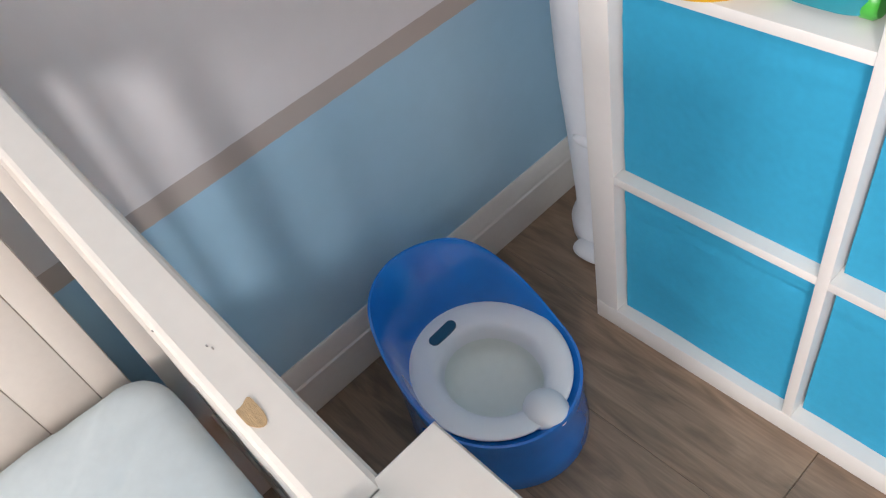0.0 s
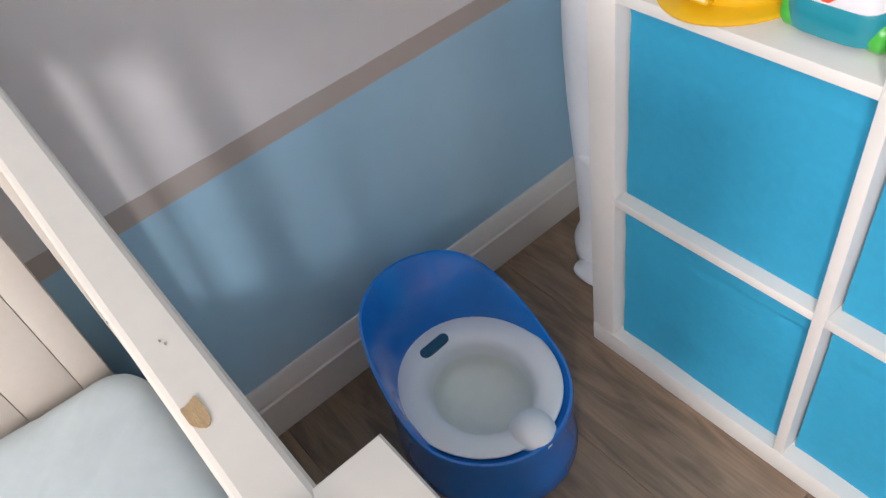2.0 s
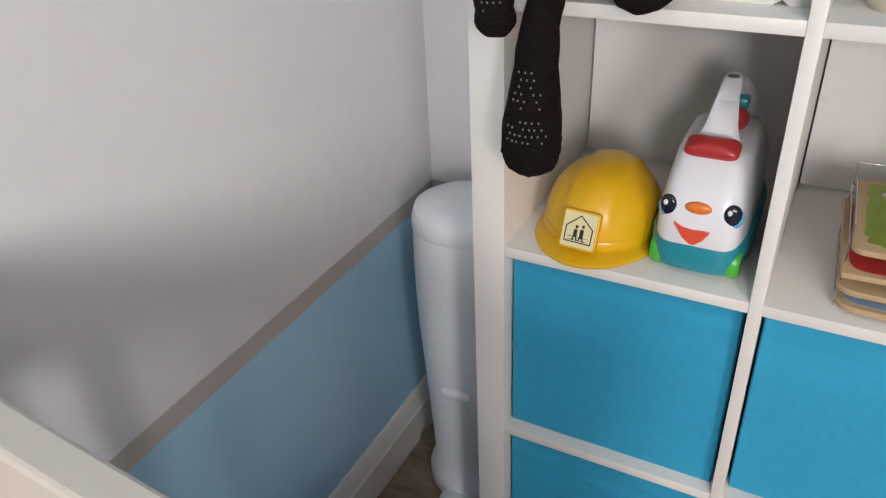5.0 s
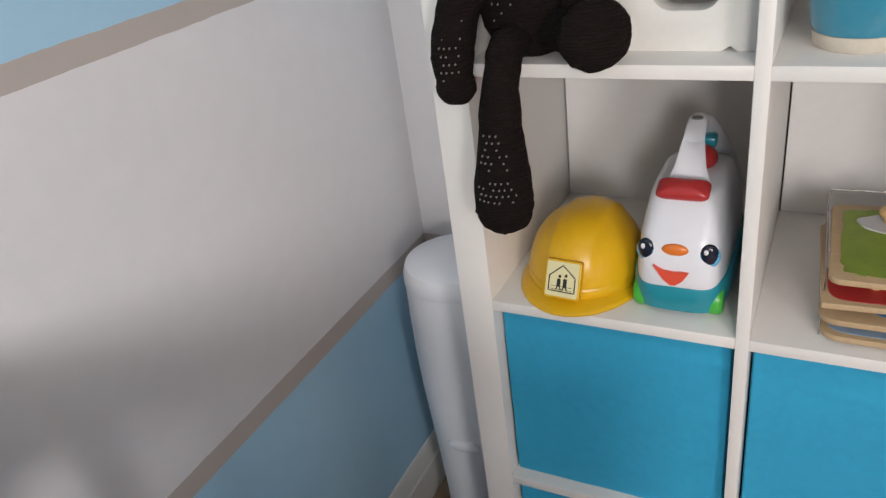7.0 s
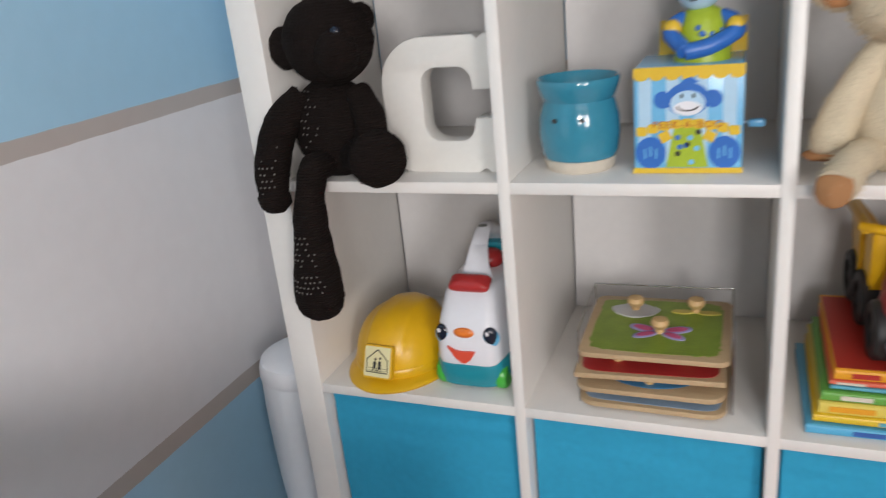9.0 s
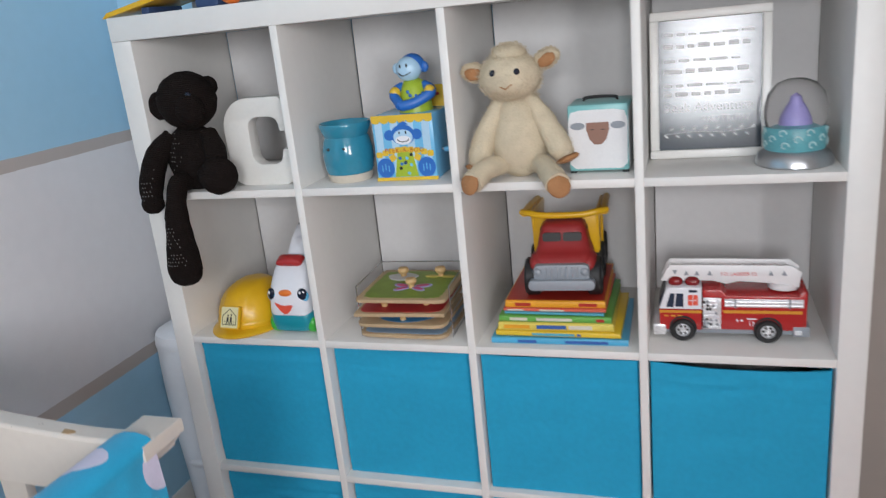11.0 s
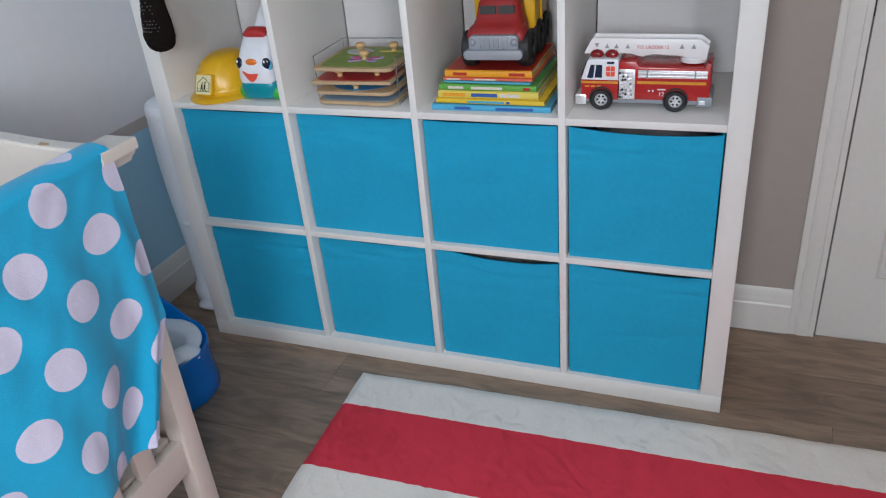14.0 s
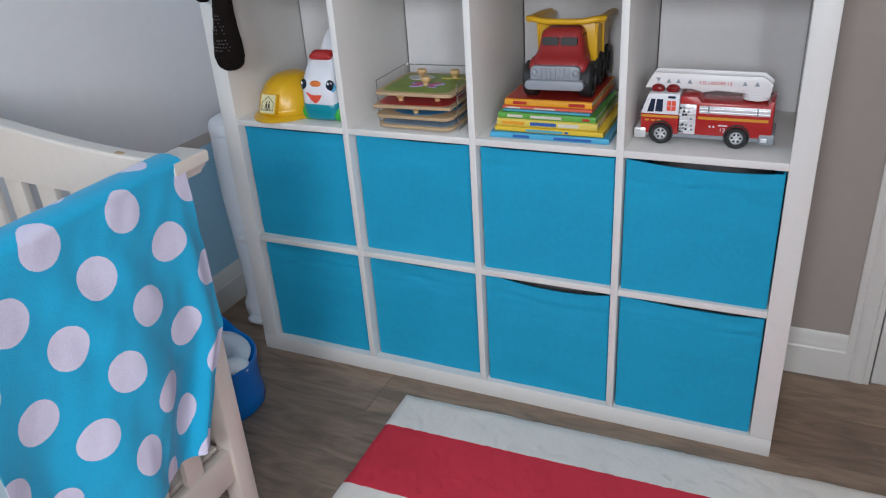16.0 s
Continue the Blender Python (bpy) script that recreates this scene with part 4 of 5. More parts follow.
def book_pile():
    c = {k: mat(k + "_book_cover", v, 0.35, 0.06, 20) for k, v in dict(sky=(0.08, 0.38, 0.60), yellow=(0.72, 0.48, 0.03), lemon=(0.70, 0.55, 0.10), green=(0.12, 0.36, 0.06), teal=(0.10, 0.38, 0.50), coral=(0.66, 0.13, 0.08), red=(0.42, 0.03, 0.02), amber=(0.75, 0.33, 0.02)).items()}
    z = ROW2
    navy, pale = mat("navy_spine_print", (0.03, 0.10, 0.35), 0.5), mat("pale_spine_print", (0.65, 0.60, 0.50), 0.5)
    pile = [(0.282, 0.235, 0.014, c["sky"], 0.925, 0.024, 1, "thin sky blue picture book with a dark printed spine", ((0.20, 0.34, navy), (0.55, 0.86, navy))),
            (0.258, 0.235, 0.012, c["yellow"], 0.922, 0.030, 0, "thin bright yellow picture book in a pile", ((0.30, 0.64, c["teal"]), (0.66, 0.69, navy))),
            (0.238, 0.235, 0.018, c["lemon"], 0.918, 0.033, 1, "yellow hardcover picture book with a blue spine title", ((0.05, 0.28, c["amber"]), (0.34, 0.60, navy), (0.62, 0.82, pale))),
            (0.232, 0.230, 0.014, c["green"], 0.917, 0.034, 0, "green hardcover picture book in a pile", ((0.10, 0.26, pale), (0.34, 0.66, pale), (0.87, 0.94, c["red"]))),
            (0.206, 0.225, 0.006, c["teal"], 0.915, 0.040, -1, "very thin teal paperback in a pile", ()),
            (0.212, 0.225, 0.007, c["coral"], 0.916, 0.042, 0, "thin coral red paperback in a pile", ((0.04, 0.20, pale), (0.36, 0.60, pale))),
            (0.206, 0.240, 0.016, c["amber"], 0.918, 0.044, 1, "orange hardcover picture book on top of a pile", ((0.10, 0.26, c["red"]), (0.74, 0.92, c["red"])))]
    for w, d, h, m, x, y, turn, label, bars in pile:
        book("picture_book", w, d, h, m, pose(x, y, z + 0.0002, 0, 0, turn), label, bars)
        z += h + 0.0004
    # the top cover is printed red
    part("cover_print", box(-0.101, 0.101, 0.006, 0.232, 0.0161, 0.0165), c["red"], bpy.data.objects["picture_book.006"], "red printed top cover", 0)
    return z + 0.0005


PILE = book_pile()
m_rubber = mat("black_rubber", (0.012, 0.012, 0.013), 0.55, 0.1, 40, 0.1, 200)
m_grey = mat("grey_plastic", (0.27, 0.29, 0.32), 0.4, 0.05, 20, 0.05, 200)


def tyre(parent, at, r, w, rim_mat, hub):
    own = lathe([(r * 0.62, -w / 2), (r * 0.9, -w / 2), (r, -w * 0.36), (r, w * 0.36), (r * 0.9, w / 2), (r * 0.62, w / 2), (r * 0.60, w * 0.3), (r * 0.60, -w * 0.3)], 28)
    t = part("wheel", own, m_rubber, parent, at=at)
    part("rim", lathe([(0.0, -w * 0.42), (r * 0.61, -w * 0.42), (r * 0.61, w * 0.34), (r * 0.52, w * 0.40), (r * 0.45, w * 0.30), (r * 0.2, w * 0.34), (r * 0.16, w * 0.44), (0.0, w * 0.44)], 24), rim_mat, t, hub)
    if rim_mat is not m_rubber:
        # The rim is solid; black discs paint the shade between its spokes.
        for k in range(6):
            a = math.pi / 3 * k
            part("rim_shade_disc", lathe([(r * 0.115, 0.0), (r * 0.10, w * 0.02), (0.0, w * 0.02)], 10), m_ink, t, "black disc painting the dark gap between spokes", at=pose(r * 0.34 * math.cos(a), r * 0.34 * math.sin(a), w * 0.325))
    return t


def dump_truck():
    ob = thing("toy_dump_truck", "red toy dump truck with a yellow tipping bed on books", "toy truck", pose(0.937, 0.036, PILE, 0, 0, 3) @ Matrix.Scale(1.10, 4))
    red = mat("matt_red_plastic", (0.30, 0.022, 0.022), 0.42, 0.05, 20, 0.08, 220)
    cab = []
    for z, a, y0, y1 in ((0.034, 0.052, 0.012, 0.115), (0.062, 0.054, 0.010, 0.115), (0.078, 0.053, 0.014, 0.115), (0.086, 0.050, 0.028, 0.115), (0.094, 0.047, 0.042, 0.115), (0.117, 0.043, 0.050, 0.114), (0.130, 0.039, 0.054, 0.112), (0.136, 0.030, 0.062, 0.106)):
        cab.append(oval(0, (y0 + y1) / 2, z, a * 1.04, (y1 - y0) / 2, 40, 4.2))
    part("cab", loft(cab), red, ob, smooth=60)
    for x in (-0.019, 0.019):
        part("windscreen", slab(rounded(0.034, 0.016, 0.004, 3, x, 0.0), 0.012, "y", -0.006), m_ink, ob, at=pose(0, 0.049, 0.113, -9))
    for s in (-1, 1):
        part("side_window", slab(rounded(0.030, 0.020, 0.004, 3, 0.084, 0.113), 0.003, "x", s * 0.0425 - 0.0015), m_rubber, ob)
        part("fender", ball((s * 0.046, 0.050, 0.062), (0.018, 0.034, 0.024), n=20, power=2.6), red, ob)
    grille = part("grille", slab(rounded(0.102, 0.032, 0.010, 5, 0, 0.057), 0.014, "y", 0.000, 0.002), m_grey, ob, "grey moulded grille")
    for k in range(7):
        part("grille_bar", box(-0.030 + k * 0.0095, -0.026 + k * 0.0095, -0.003, 0.003, 0.046, 0.069, 0.0012), m_grey, grille)
    for x in (-0.043, 0.043):
        part("headlight", ball((x, 0.0, 0.060), (0.0075, 0.005, 0.0075), n=16), m_grey, grille)
    part("bumper", slab(rounded(0.122, 0.020, 0.009, 4, 0, 0.036), 0.022, "y", -0.010, 0.003), m_grey, ob, "wide grey bumper")
    part("chassis", box(-0.045, 0.045, 0.02, 0.255, 0.024, 0.048, 0.004), m_rubber, ob)
    for s in (-1, 1):
        for y in (0.048, 0.142, 0.217):
            tyre(ob, pose(s * 0.058, y, 0.0365, 0, 90 * s, 0), 0.0365, 0.027, m_rubber, "black hub")
    bed = bmesh.new()
    prof = [(0.118, 0.060), (0.108, 0.138), (0.082, 0.146), (0.080, 0.150), (0.112, 0.150), (0.262, 0.138), (0.266, 0.130), (0.235, 0.060)]
    for s in (-1, 1):
        slab([(u, v) for u, v in prof], 0.005, "x", s * 0.062 - 0.0025, 0.001, bm=bed)
    box(-0.062, 0.062, 0.118, 0.236, 0.056, 0.062, 0.001, bm=bed)
    slab([(-0.062, 0.060), (0.062, 0.060), (0.066, 0.138), (-0.066, 0.138)], 0.006, "y", 0.112, 0.001, bm=bed)
    part("tipping_bed", bed, m_yellow, ob, "yellow tipping bed")
    part("canopy_lip", tube(smoothed([(-0.081, 0.098, 0.150), (-0.064, 0.083, 0.151), (-0.034, 0.078, 0.147), (0.034, 0.078, 0.147), (0.064, 0.083, 0.151), (0.081, 0.098, 0.150)]), 0.0062, 10), m_yellow, ob, "rolled yellow front lip of the bed")
    for s in (-1, 1):
        part("bed_rim", tube([(s * 0.076, 0.092, 0.149), (s * 0.074, 0.18, 0.145), (s * 0.072, 0.262, 0.136)], 0.007, 10), m_yellow, ob)
        part("bed_rib", box(s * 0.066 - 0.003, s * 0.066 + 0.003, 0.165, 0.173, 0.065, 0.14, 0.001), m_yellow, ob)


dump_truck()


def fire_truck():
    ob = thing("toy_fire_engine", "red and white toy fire engine with a white ladder", "toy fire engine", pose(1.262, 0.118, ROW2, 0, 0, 0.5))
    red = mat("fire_red_plastic", (0.40, 0.018, 0.018), 0.25, 0.04, 20)
    chrome = mat("chromed_plastic", (0.80, 0.80, 0.82), 0.3, 0.25, 260, metal=0.6)
    glass = mat("dark_window_print", (0.02, 0.03, 0.06), 0.15, 0.05, 20)
    gold = mat("gold_stripe_print", (0.62, 0.27, 0.02), 0.4, 0.1, 30)
    lamp = mat("red_clear_plastic", (0.20, 0.006, 0.008), 0.10, 0.05, 20)
    lad = mat("white_ladder_plastic", (0.78, 0.76, 0.76), 0.35, 0.03, 20)
    W = 0.046
    part("chassis", box(-0.135, 0.138, -W + 0.004, W - 0.004, 0.014, 0.030, 0.003), m_grey, ob)
    cab_red = slab([(-0.136, 0.022), (-0.056, 0.022), (-0.056, 0.066), (-0.138, 0.066)], 2 * W, "y", -W, 0.003)
    part("cab_base", cab_red, red, ob)
    cab = slab([(-0.138, 0.066), (-0.056, 0.066), (-0.056, 0.112), (-0.118, 0.112), (-0.124, 0.108)], 2 * W, "y", -W, 0.003)
    c = part("cab", cab, m_toywhite, ob, "white cab with dark windows")
    part("cab_window", slab([(-0.124, 0.071), (-0.110, 0.071), (-0.107, 0.100), (-0.116, 0.100)], 0.0012, "y", -W - 0.0009), glass, c, smooth=0)
    part("cab_window", slab([(-0.107, 0.072), (-0.091, 0.072), (-0.091, 0.100), (-0.104, 0.100)], 0.0012, "y", -W - 0.0009), glass, c, smooth=0)
    part("windscreen", slab([(-0.1385, 0.072), (-0.1385, 0.074), (-0.1275, 0.104), (-0.1255, 0.104), (-0.1365, 0.072)], 2 * W - 0.012, "y", -W + 0.006), glass, c, smooth=0)
    rw = part("rear_cab_window", slab(rounded(0.019, 0.022, 0.002, 2, -0.073, 0.086), 0.0012, "y", -W - 0.0009), m_facered, c, "orange red crew window", 0)
    part("window_bar", slab([(-0.0735, 0.075), (-0.0725, 0.075), (-0.0725, 0.097), (-0.0735, 0.097)], 0.0004, "y", -W - 0.0013), m_toywhite, rw, smooth=0)
    part("window_bar", slab([(-0.0825, 0.0855), (-0.0635, 0.0855), (-0.0635, 0.0865), (-0.0825, 0.0865)], 0.0004, "y", -W - 0.0013), m_toywhite, rw, smooth=0)
    part("air_vent", slab(rounded(0.016, 0.005, 0.001, 2, -0.073, 0.105), 0.001, "y", -W - 0.0008), glass, c, smooth=0)
    for x in (-0.106, -0.074):
        for y in (-0.022, 0.022):
            part("beacon", ball((x, y, 0.118), (0.0145, 0.012, 0.010), n=20, power=3), lamp, c, "clear red beacon")
    body = slab([(-0.055, 0.024), (0.132, 0.024), (0.135, 0.030), (0.135, 0.104), (0.128, 0.106), (0.120, 0.095), (-0.010, 0.096), (-0.020, 0.108), (-0.050, 0.108), (-0.055, 0.104)], 2 * W, "y", -W, 0.003)
    bd = part("rear_body", body, red, ob, "red equipment body")
    part("stripe", slab([(-0.137, 0.059), (-0.056, 0.059), (-0.056, 0.064), (-0.137, 0.064)], 0.0008, "y", -W - 0.0007), gold, ob, "gold stripe", 0)
    part("stripe", slab([(-0.016, 0.060), (0.126, 0.060), (0.126, 0.066), (-0.016, 0.066)], 0.0008, "y", -W - 0.0007), gold, ob, "gold stripe", 0)
    own = slab([(-0.054, 0.026), (-0.020, 0.026), (-0.020, 0.092), (-0.054, 0.092)], 0.003, "y", -W - 0.002, 0.0008)
    panel = part("pump_panel", own, chrome, ob, "chromed pump panel full of dials")
    random.seed(5)
    for k in range(40):
        u, v = -0.0515 + 0.0058 * (k % 5) + random.uniform(-0.0012, 0.0012), 0.0300 + 0.0078 * (k // 5) + random.uniform(-0.0015, 0.0015)
        part("dial", lathe([(0.0028, 0), (0.0028, 0.0014), (0.002, 0.0018), (0.0, 0.0018)], 10), (chrome, m_grey, chrome, m_toywhite, m_ink)[random.randrange(5)], panel, at=pose(u, -W - 0.0019, v, 90))
    own = slab([(-0.014, 0.073), (0.128, 0.073), (0.128, 0.090), (-0.014, 0.090)], 0.002, "y", -W - 0.0015, 0.0005)
    rack = part("chrome_locker", own, chrome, ob, "chromed side locker")
    for v in (0.0775, 0.0845):
        part("locker_rail", tube([(-0.013, -W - 0.0022, v), (0.127, -W - 0.0022, v)], 0.0012, 8), chrome, rack)
    for u in (0.004, 0.102):
        part("locker_strap", box(u, u + 0.003, -W - 0.0045, -W - 0.001, 0.072, 0.091), m_grey, rack, smooth=0)
    for u in (0.010, 0.018):
        part("rivet", lathe([(0.0022, 0), (0.0022, 0.001), (0.0, 0.0014)], 10), m_toywhite, bd, at=pose(u, -W, 0.045, 90))
    lettering("12", 0.013, m_toywhite, bd, pose(0.036, -W - 0.0004, 0.034, 90), "white printed number")
    part("number_line", slab([(0.027, 0.047), (0.045, 0.047), (0.045, 0.0495), (0.027, 0.0495)], 0.0005, "y", -W - 0.0005), m_toywhite, bd, smooth=0)
    for u in (-0.128, -0.115, -0.102):
        part("door_print", slab([(u, 0.0505), (u + 0.009, 0.0505), (u + 0.009, 0.054), (u, 0.054)], 0.0005, "y", -W - 0.0005), gold, ob, smooth=0)
    part("front_bumper", box(-0.150, -0.124, -W - 0.002, W + 0.002, 0.010, 0.034, 0.004), chrome, ob, "chromed front bumper")
    part("rear_bumper", box(0.110, 0.141, -W - 0.001, W + 0.001, 0.012, 0.034, 0.003), m_grey, ob)
    part("tail_lamp", box(0.114, 0.127, -W - 0.0025, -W, 0.017, 0.026, 0.001), chrome, ob)
    for x in (-0.092, 0.066):
        part("wheel_arch", lathe([(0.0265, -0.001), (0.0265, 0.002), (0.023, 0.002), (0.023, -0.001)], 28), m_rubber, ob, at=pose(x, -W, 0.026, 90))
        for s in (-1, 1):
            tyre(ob, pose(x, s * (W - 0.004), 0.0235, -90 * s, 0, 0), 0.0235, 0.022, chrome, "chromed spoked rim")
    part("turntable", lathe([(0.028, 0.0), (0.028, 0.010), (0.026, 0.012), (0.0, 0.012)], 28), lad, ob, at=pose(0.096, 0, 0.100))
    ladder = thing("ladder", "", "", pose(0, 0, 0))
    ladder.parent = ob
    for s in (-1, 1):
        rail = bmesh.new()
        y = s * 0.020 - 0.002
        slab([(-0.135, 0.118), (-0.036, 0.119), (-0.010, 0.112), (0.014, 0.118), (0.075, 0.114), (0.090, 0.106), (0.122, 0.106), (0.126, 0.136), (0.108, 0.150), (-0.116, 0.152), (-0.122, 0.144)], 0.004, "y", y, 0.0008, bm=rail)
        r_ = part("ladder_side", rail, lad, ladder)
        if s < 0:
            # The side is uncut: grey triangles paint the darker openings of its lattice.
            for u in (-0.112, -0.090, -0.070, -0.046, 0.066, 0.090):
                part("opening", slab([(u, 0.130), (u + 0.010, 0.130), (u + 0.005, 0.140)] if int(u * 1000) % 4 else [(u, 0.141), (u + 0.010, 0.141), (u + 0.005, 0.131)], 0.0006, "y", y - 0.0005), m_grey, r_, smooth=0)
            lettering("F.D. LADDER 12", 0.0095, mat("red_lettering", (0.55, 0.03, 0.03), 0.4), r_, pose(0.012, y - 0.0005, 0.130, 90), "small red printed words")
    for k in range(12):
        part("rung", tube([(-0.118 + 0.02 * k, -0.02, 0.140), (-0.118 + 0.02 * k, 0.02, 0.140)], 0.002, 8), lad, ladder)


fire_truck()

# ---- things on the top compartments ----
def knitted_bear():
    """One plain knitted figure: a round head with ears, a body, two arms, a hanging leg and one stretched out."""
    own = bmesh.new()

    def limb(points, radii, index=0):
        tube(smoothed(points, 5), [np.interp(i, np.linspace(0, (len(points) - 1) * 5, len(radii)), radii) for i in range((len(points) - 1) * 5 + 1)], 20, bm=own, index=index)
    X0, Z0 = 0.126, ROW3
    ball((X0 - 0.002, 0.046, Z0 + 0.072), (0.066, 0.050, 0.076), bm=own, n=28)
    ball((X0 + 0.016, 0.028, Z0 + 0.199), (0.067, 0.058, 0.063), bm=own, n=28)
    ball((X0 + 0.050, -0.012, Z0 + 0.184), (0.030, 0.032, 0.034), bm=own, n=22)
    ball((X0 - 0.054, 0.028, Z0 + 0.192), (0.029, 0.018, 0.031), bm=own, n=20)
    ball((X0 + 0.054, 0.060, Z0 + 0.224), (0.022, 0.016, 0.022), bm=own, n=20)
    limb([(X0 - 0.040, 0.03, Z0 + 0.125), (X0 - 0.066, 0.000, Z0 + 0.085), (X0 - 0.074, -0.030, Z0 + 0.03), (X0 - 0.066, -0.048, Z0 - 0.016)], [0.020, 0.026, 0.027, 0.026, 0.020])
    limb([(X0 + 0.045, 0.04, Z0 + 0.125), (X0 + 0.070, 0.020, Z0 + 0.085), (X0 + 0.070, 0.010, Z0 + 0.045)], [0.020, 0.024, 0.024])
    limb([(X0 - 0.010, 0.01, Z0 + 0.026), (X0 - 0.010, -0.024, Z0 + 0.022), (X0 - 0.014, -0.042, Z0 - 0.030), (X0 - 0.018, -0.044, Z0 - 0.11), (X0 - 0.021, -0.043, Z0 - 0.165), (X0 - 0.021, -0.042, Z0 - 0.185)], [0.022, 0.022, 0.021, 0.027, 0.036, 0.038, 0.026])
    limb([(X0 + 0.030, 0.03, Z0 + 0.036), (X0 + 0.066, 0.005, Z0 + 0.038), (X0 + 0.086, -0.015, Z0 + 0.040)], [0.026, 0.028, 0.031])
    ball((X0 - 0.021, -0.042, Z0 - 0.178), (0.036, 0.034, 0.026), bm=own, n=24)
    ball((X0 - 0.066, -0.048, Z0 - 0.012), (0.025, 0.024, 0.022), bm=own, n=22)
    ball((X0 + 0.096, -0.022, Z0 + 0.040), (0.041, 0.024, 0.041), bm=own, n=26, turn=(0, 0, 28))
    for v in own.verts:
        v.co += 0.0022 * noise.noise_vector(v.co * 150)
    random.seed(3)
    # pale filling that shows through the stretched stitches
    for row in range(11):
        zz = Z0 - 0.146 + 0.0084 * row
        r = float(np.interp(zz, [Z0 - 0.2, Z0 - 0.165, Z0 - 0.11, Z0 - 0.05], [0.034, 0.0393, 0.0375, 0.0325]))
        wide = 3 if row < 3 else 2 if row < 8 else 1
        for col in range(-wide, wide + 1):
            if random.random() < (0.92 if row < 3 else 0.62):
                u = 0.0072 * (col + 0.5 * (row % 2)) + random.uniform(-0.0007, 0.0007)
                ball((X0 - 0.017 + u, -0.0428 - math.sqrt(max(0.0, r * r - u * u)), zz), (0.0014, 0.0014, 0.0015), bm=own, n=6, index=1)
    for row in range(8):
        for col in range(-1, 3):
            if random.random() < (0.75 if row < 5 else 0.35):
                zz = Z0 + 0.000 + 0.0088 * row
                yy = float(np.interp(zz, [Z0 - 0.01, Z0 + 0.03, Z0 + 0.085], [-0.069, -0.059, -0.029]))
                u = 0.0068 * (col + 0.5 * (row % 2))
                ball((X0 - 0.072 + u, yy + u * u * 18, zz), (0.0013, 0.0013, 0.0015), bm=own, n=6, index=1)
    for row in range(11):
        for col in range(4):
            if random.random() < (0.5 if col < 2 else 0.3):
                u, w = (-0.030 + 0.0085 * col + 0.004 * (row % 2)) / 0.066, (-0.040 + 0.0098 * row) / 0.076
                ball((X0 - 0.002 + 0.066 * u, 0.046 - 0.0508 * math.sqrt(max(0.0, 1 - u * u - w * w)), Z0 + 0.072 + 0.076 * w), (0.0012, 0.0012, 0.0014), bm=own, n=6, index=1)
    ball((X0 + 0.056, -0.020, Z0 + 0.213), (0.008, 0.006, 0.008), bm=own, n=12, index=2)
    solo("knitted_bear", own, [m_brown, m_speck, m_eye], "dark brown knitted toy bear sitting on the shelf edge", "soft toy", smooth=70)


knitted_bear()


def block_letter():
    """A standing letter with a rounded back, square slab ends and an open middle."""
    outer, inner = [], []
    for k in range(13):
        a = radians(90 + 90 * k / 12)
        outer.append((0.066 + 0.066 * math.cos(a), 0.126 + 0.066 * math.sin(a)))
    for k in range(7):
        a = radians(180 + 90 * k / 6)
        outer.append((0.040 + 0.040 * math.cos(a), 0.040 + 0.040 * math.sin(a)))
    outer += [(0.14, 0.0), (0.150, 0.006), (0.158, 0.0), (0.181, 0.0), (0.181, 0.078), (0.141, 0.078)]
    for k in range(7):
        a = radians(0 - 90 * k / 6)
        inner.append((0.116 + 0.022 * math.cos(a), 0.068 + 0.022 * math.sin(a)))
    for k in range(7):
        a = radians(270 - 90 * k / 6)
        inner.append((0.086 + 0.024 * math.cos(a), 0.070 + 0.024 * math.sin(a)))
    for k in range(7):
        a = radians(180 - 90 * k / 6)
        inner.append((0.086 + 0.024 * math.cos(a), 0.128 + 0.022 * math.sin(a)))
    for k in range(7):
        a = radians(90 - 90 * k / 6)
        inner.append((0.116 + 0.022 * math.cos(a), 0.128 + 0.022 * math.sin(a)))
    outline = outer + inner + [(0.139, 0.118), (0.181, 0.118), (0.181, 0.192), (0.158, 0.192), (0.150, 0.186), (0.142, 0.192)]
    solo("block_letter", slab(outline, 0.036, "y", 0.0, 0.0012), mat("white_letter_paint", (0.72, 0.70, 0.66), 0.5, 0.03, 12, 0.08, 150), "white wooden block letter C standing on the shelf", "letter", pose(0.203, 0.056, ROW3, 0, 0, -1), smooth=30)


block_letter()


def wax_warmer():
    ob = thing("ceramic_warmer", "turquoise glazed ceramic jar with a cream foot", "jar", pose(0.481, 0.088, ROW3))
    glaze = mat("turquoise_glaze", (0.03, 0.23, 0.34), 0.12, 0.06, 14, coat=0.4)
    cream = mat("cream_stoneware", (0.60, 0.54, 0.45), 0.6, 0.06, 20)
    part("foot", lathe([(0.044, 0.0), (0.047, 0.003), (0.050, 0.017), (0.046, 0.018)], 40), cream, ob, "cream foot")
    part("body", lathe([(0.049, 0.0175), (0.053, 0.026), (0.0555, 0.050), (0.0545, 0.072), (0.050, 0.090), (0.0475, 0.096), (0.050, 0.100), (0.055, 0.114), (0.0565, 0.122), (0.055, 0.125), (0.052, 0.122), (0.046, 0.106), (0.02, 0.098), (0.0, 0.097)], 48), glaze, ob)
    # Black beads on the glaze give the holes their dark inside by colour.
    for x in (-0.022, 0.014):
        part("vent_hole", ball((x, -0.0538 + abs(x) * 0.20, 0.074), (0.0042, 0.0024, 0.0034), n=12), m_ink, ob, "small black bead standing for a shaded vent hole")


wax_warmer()


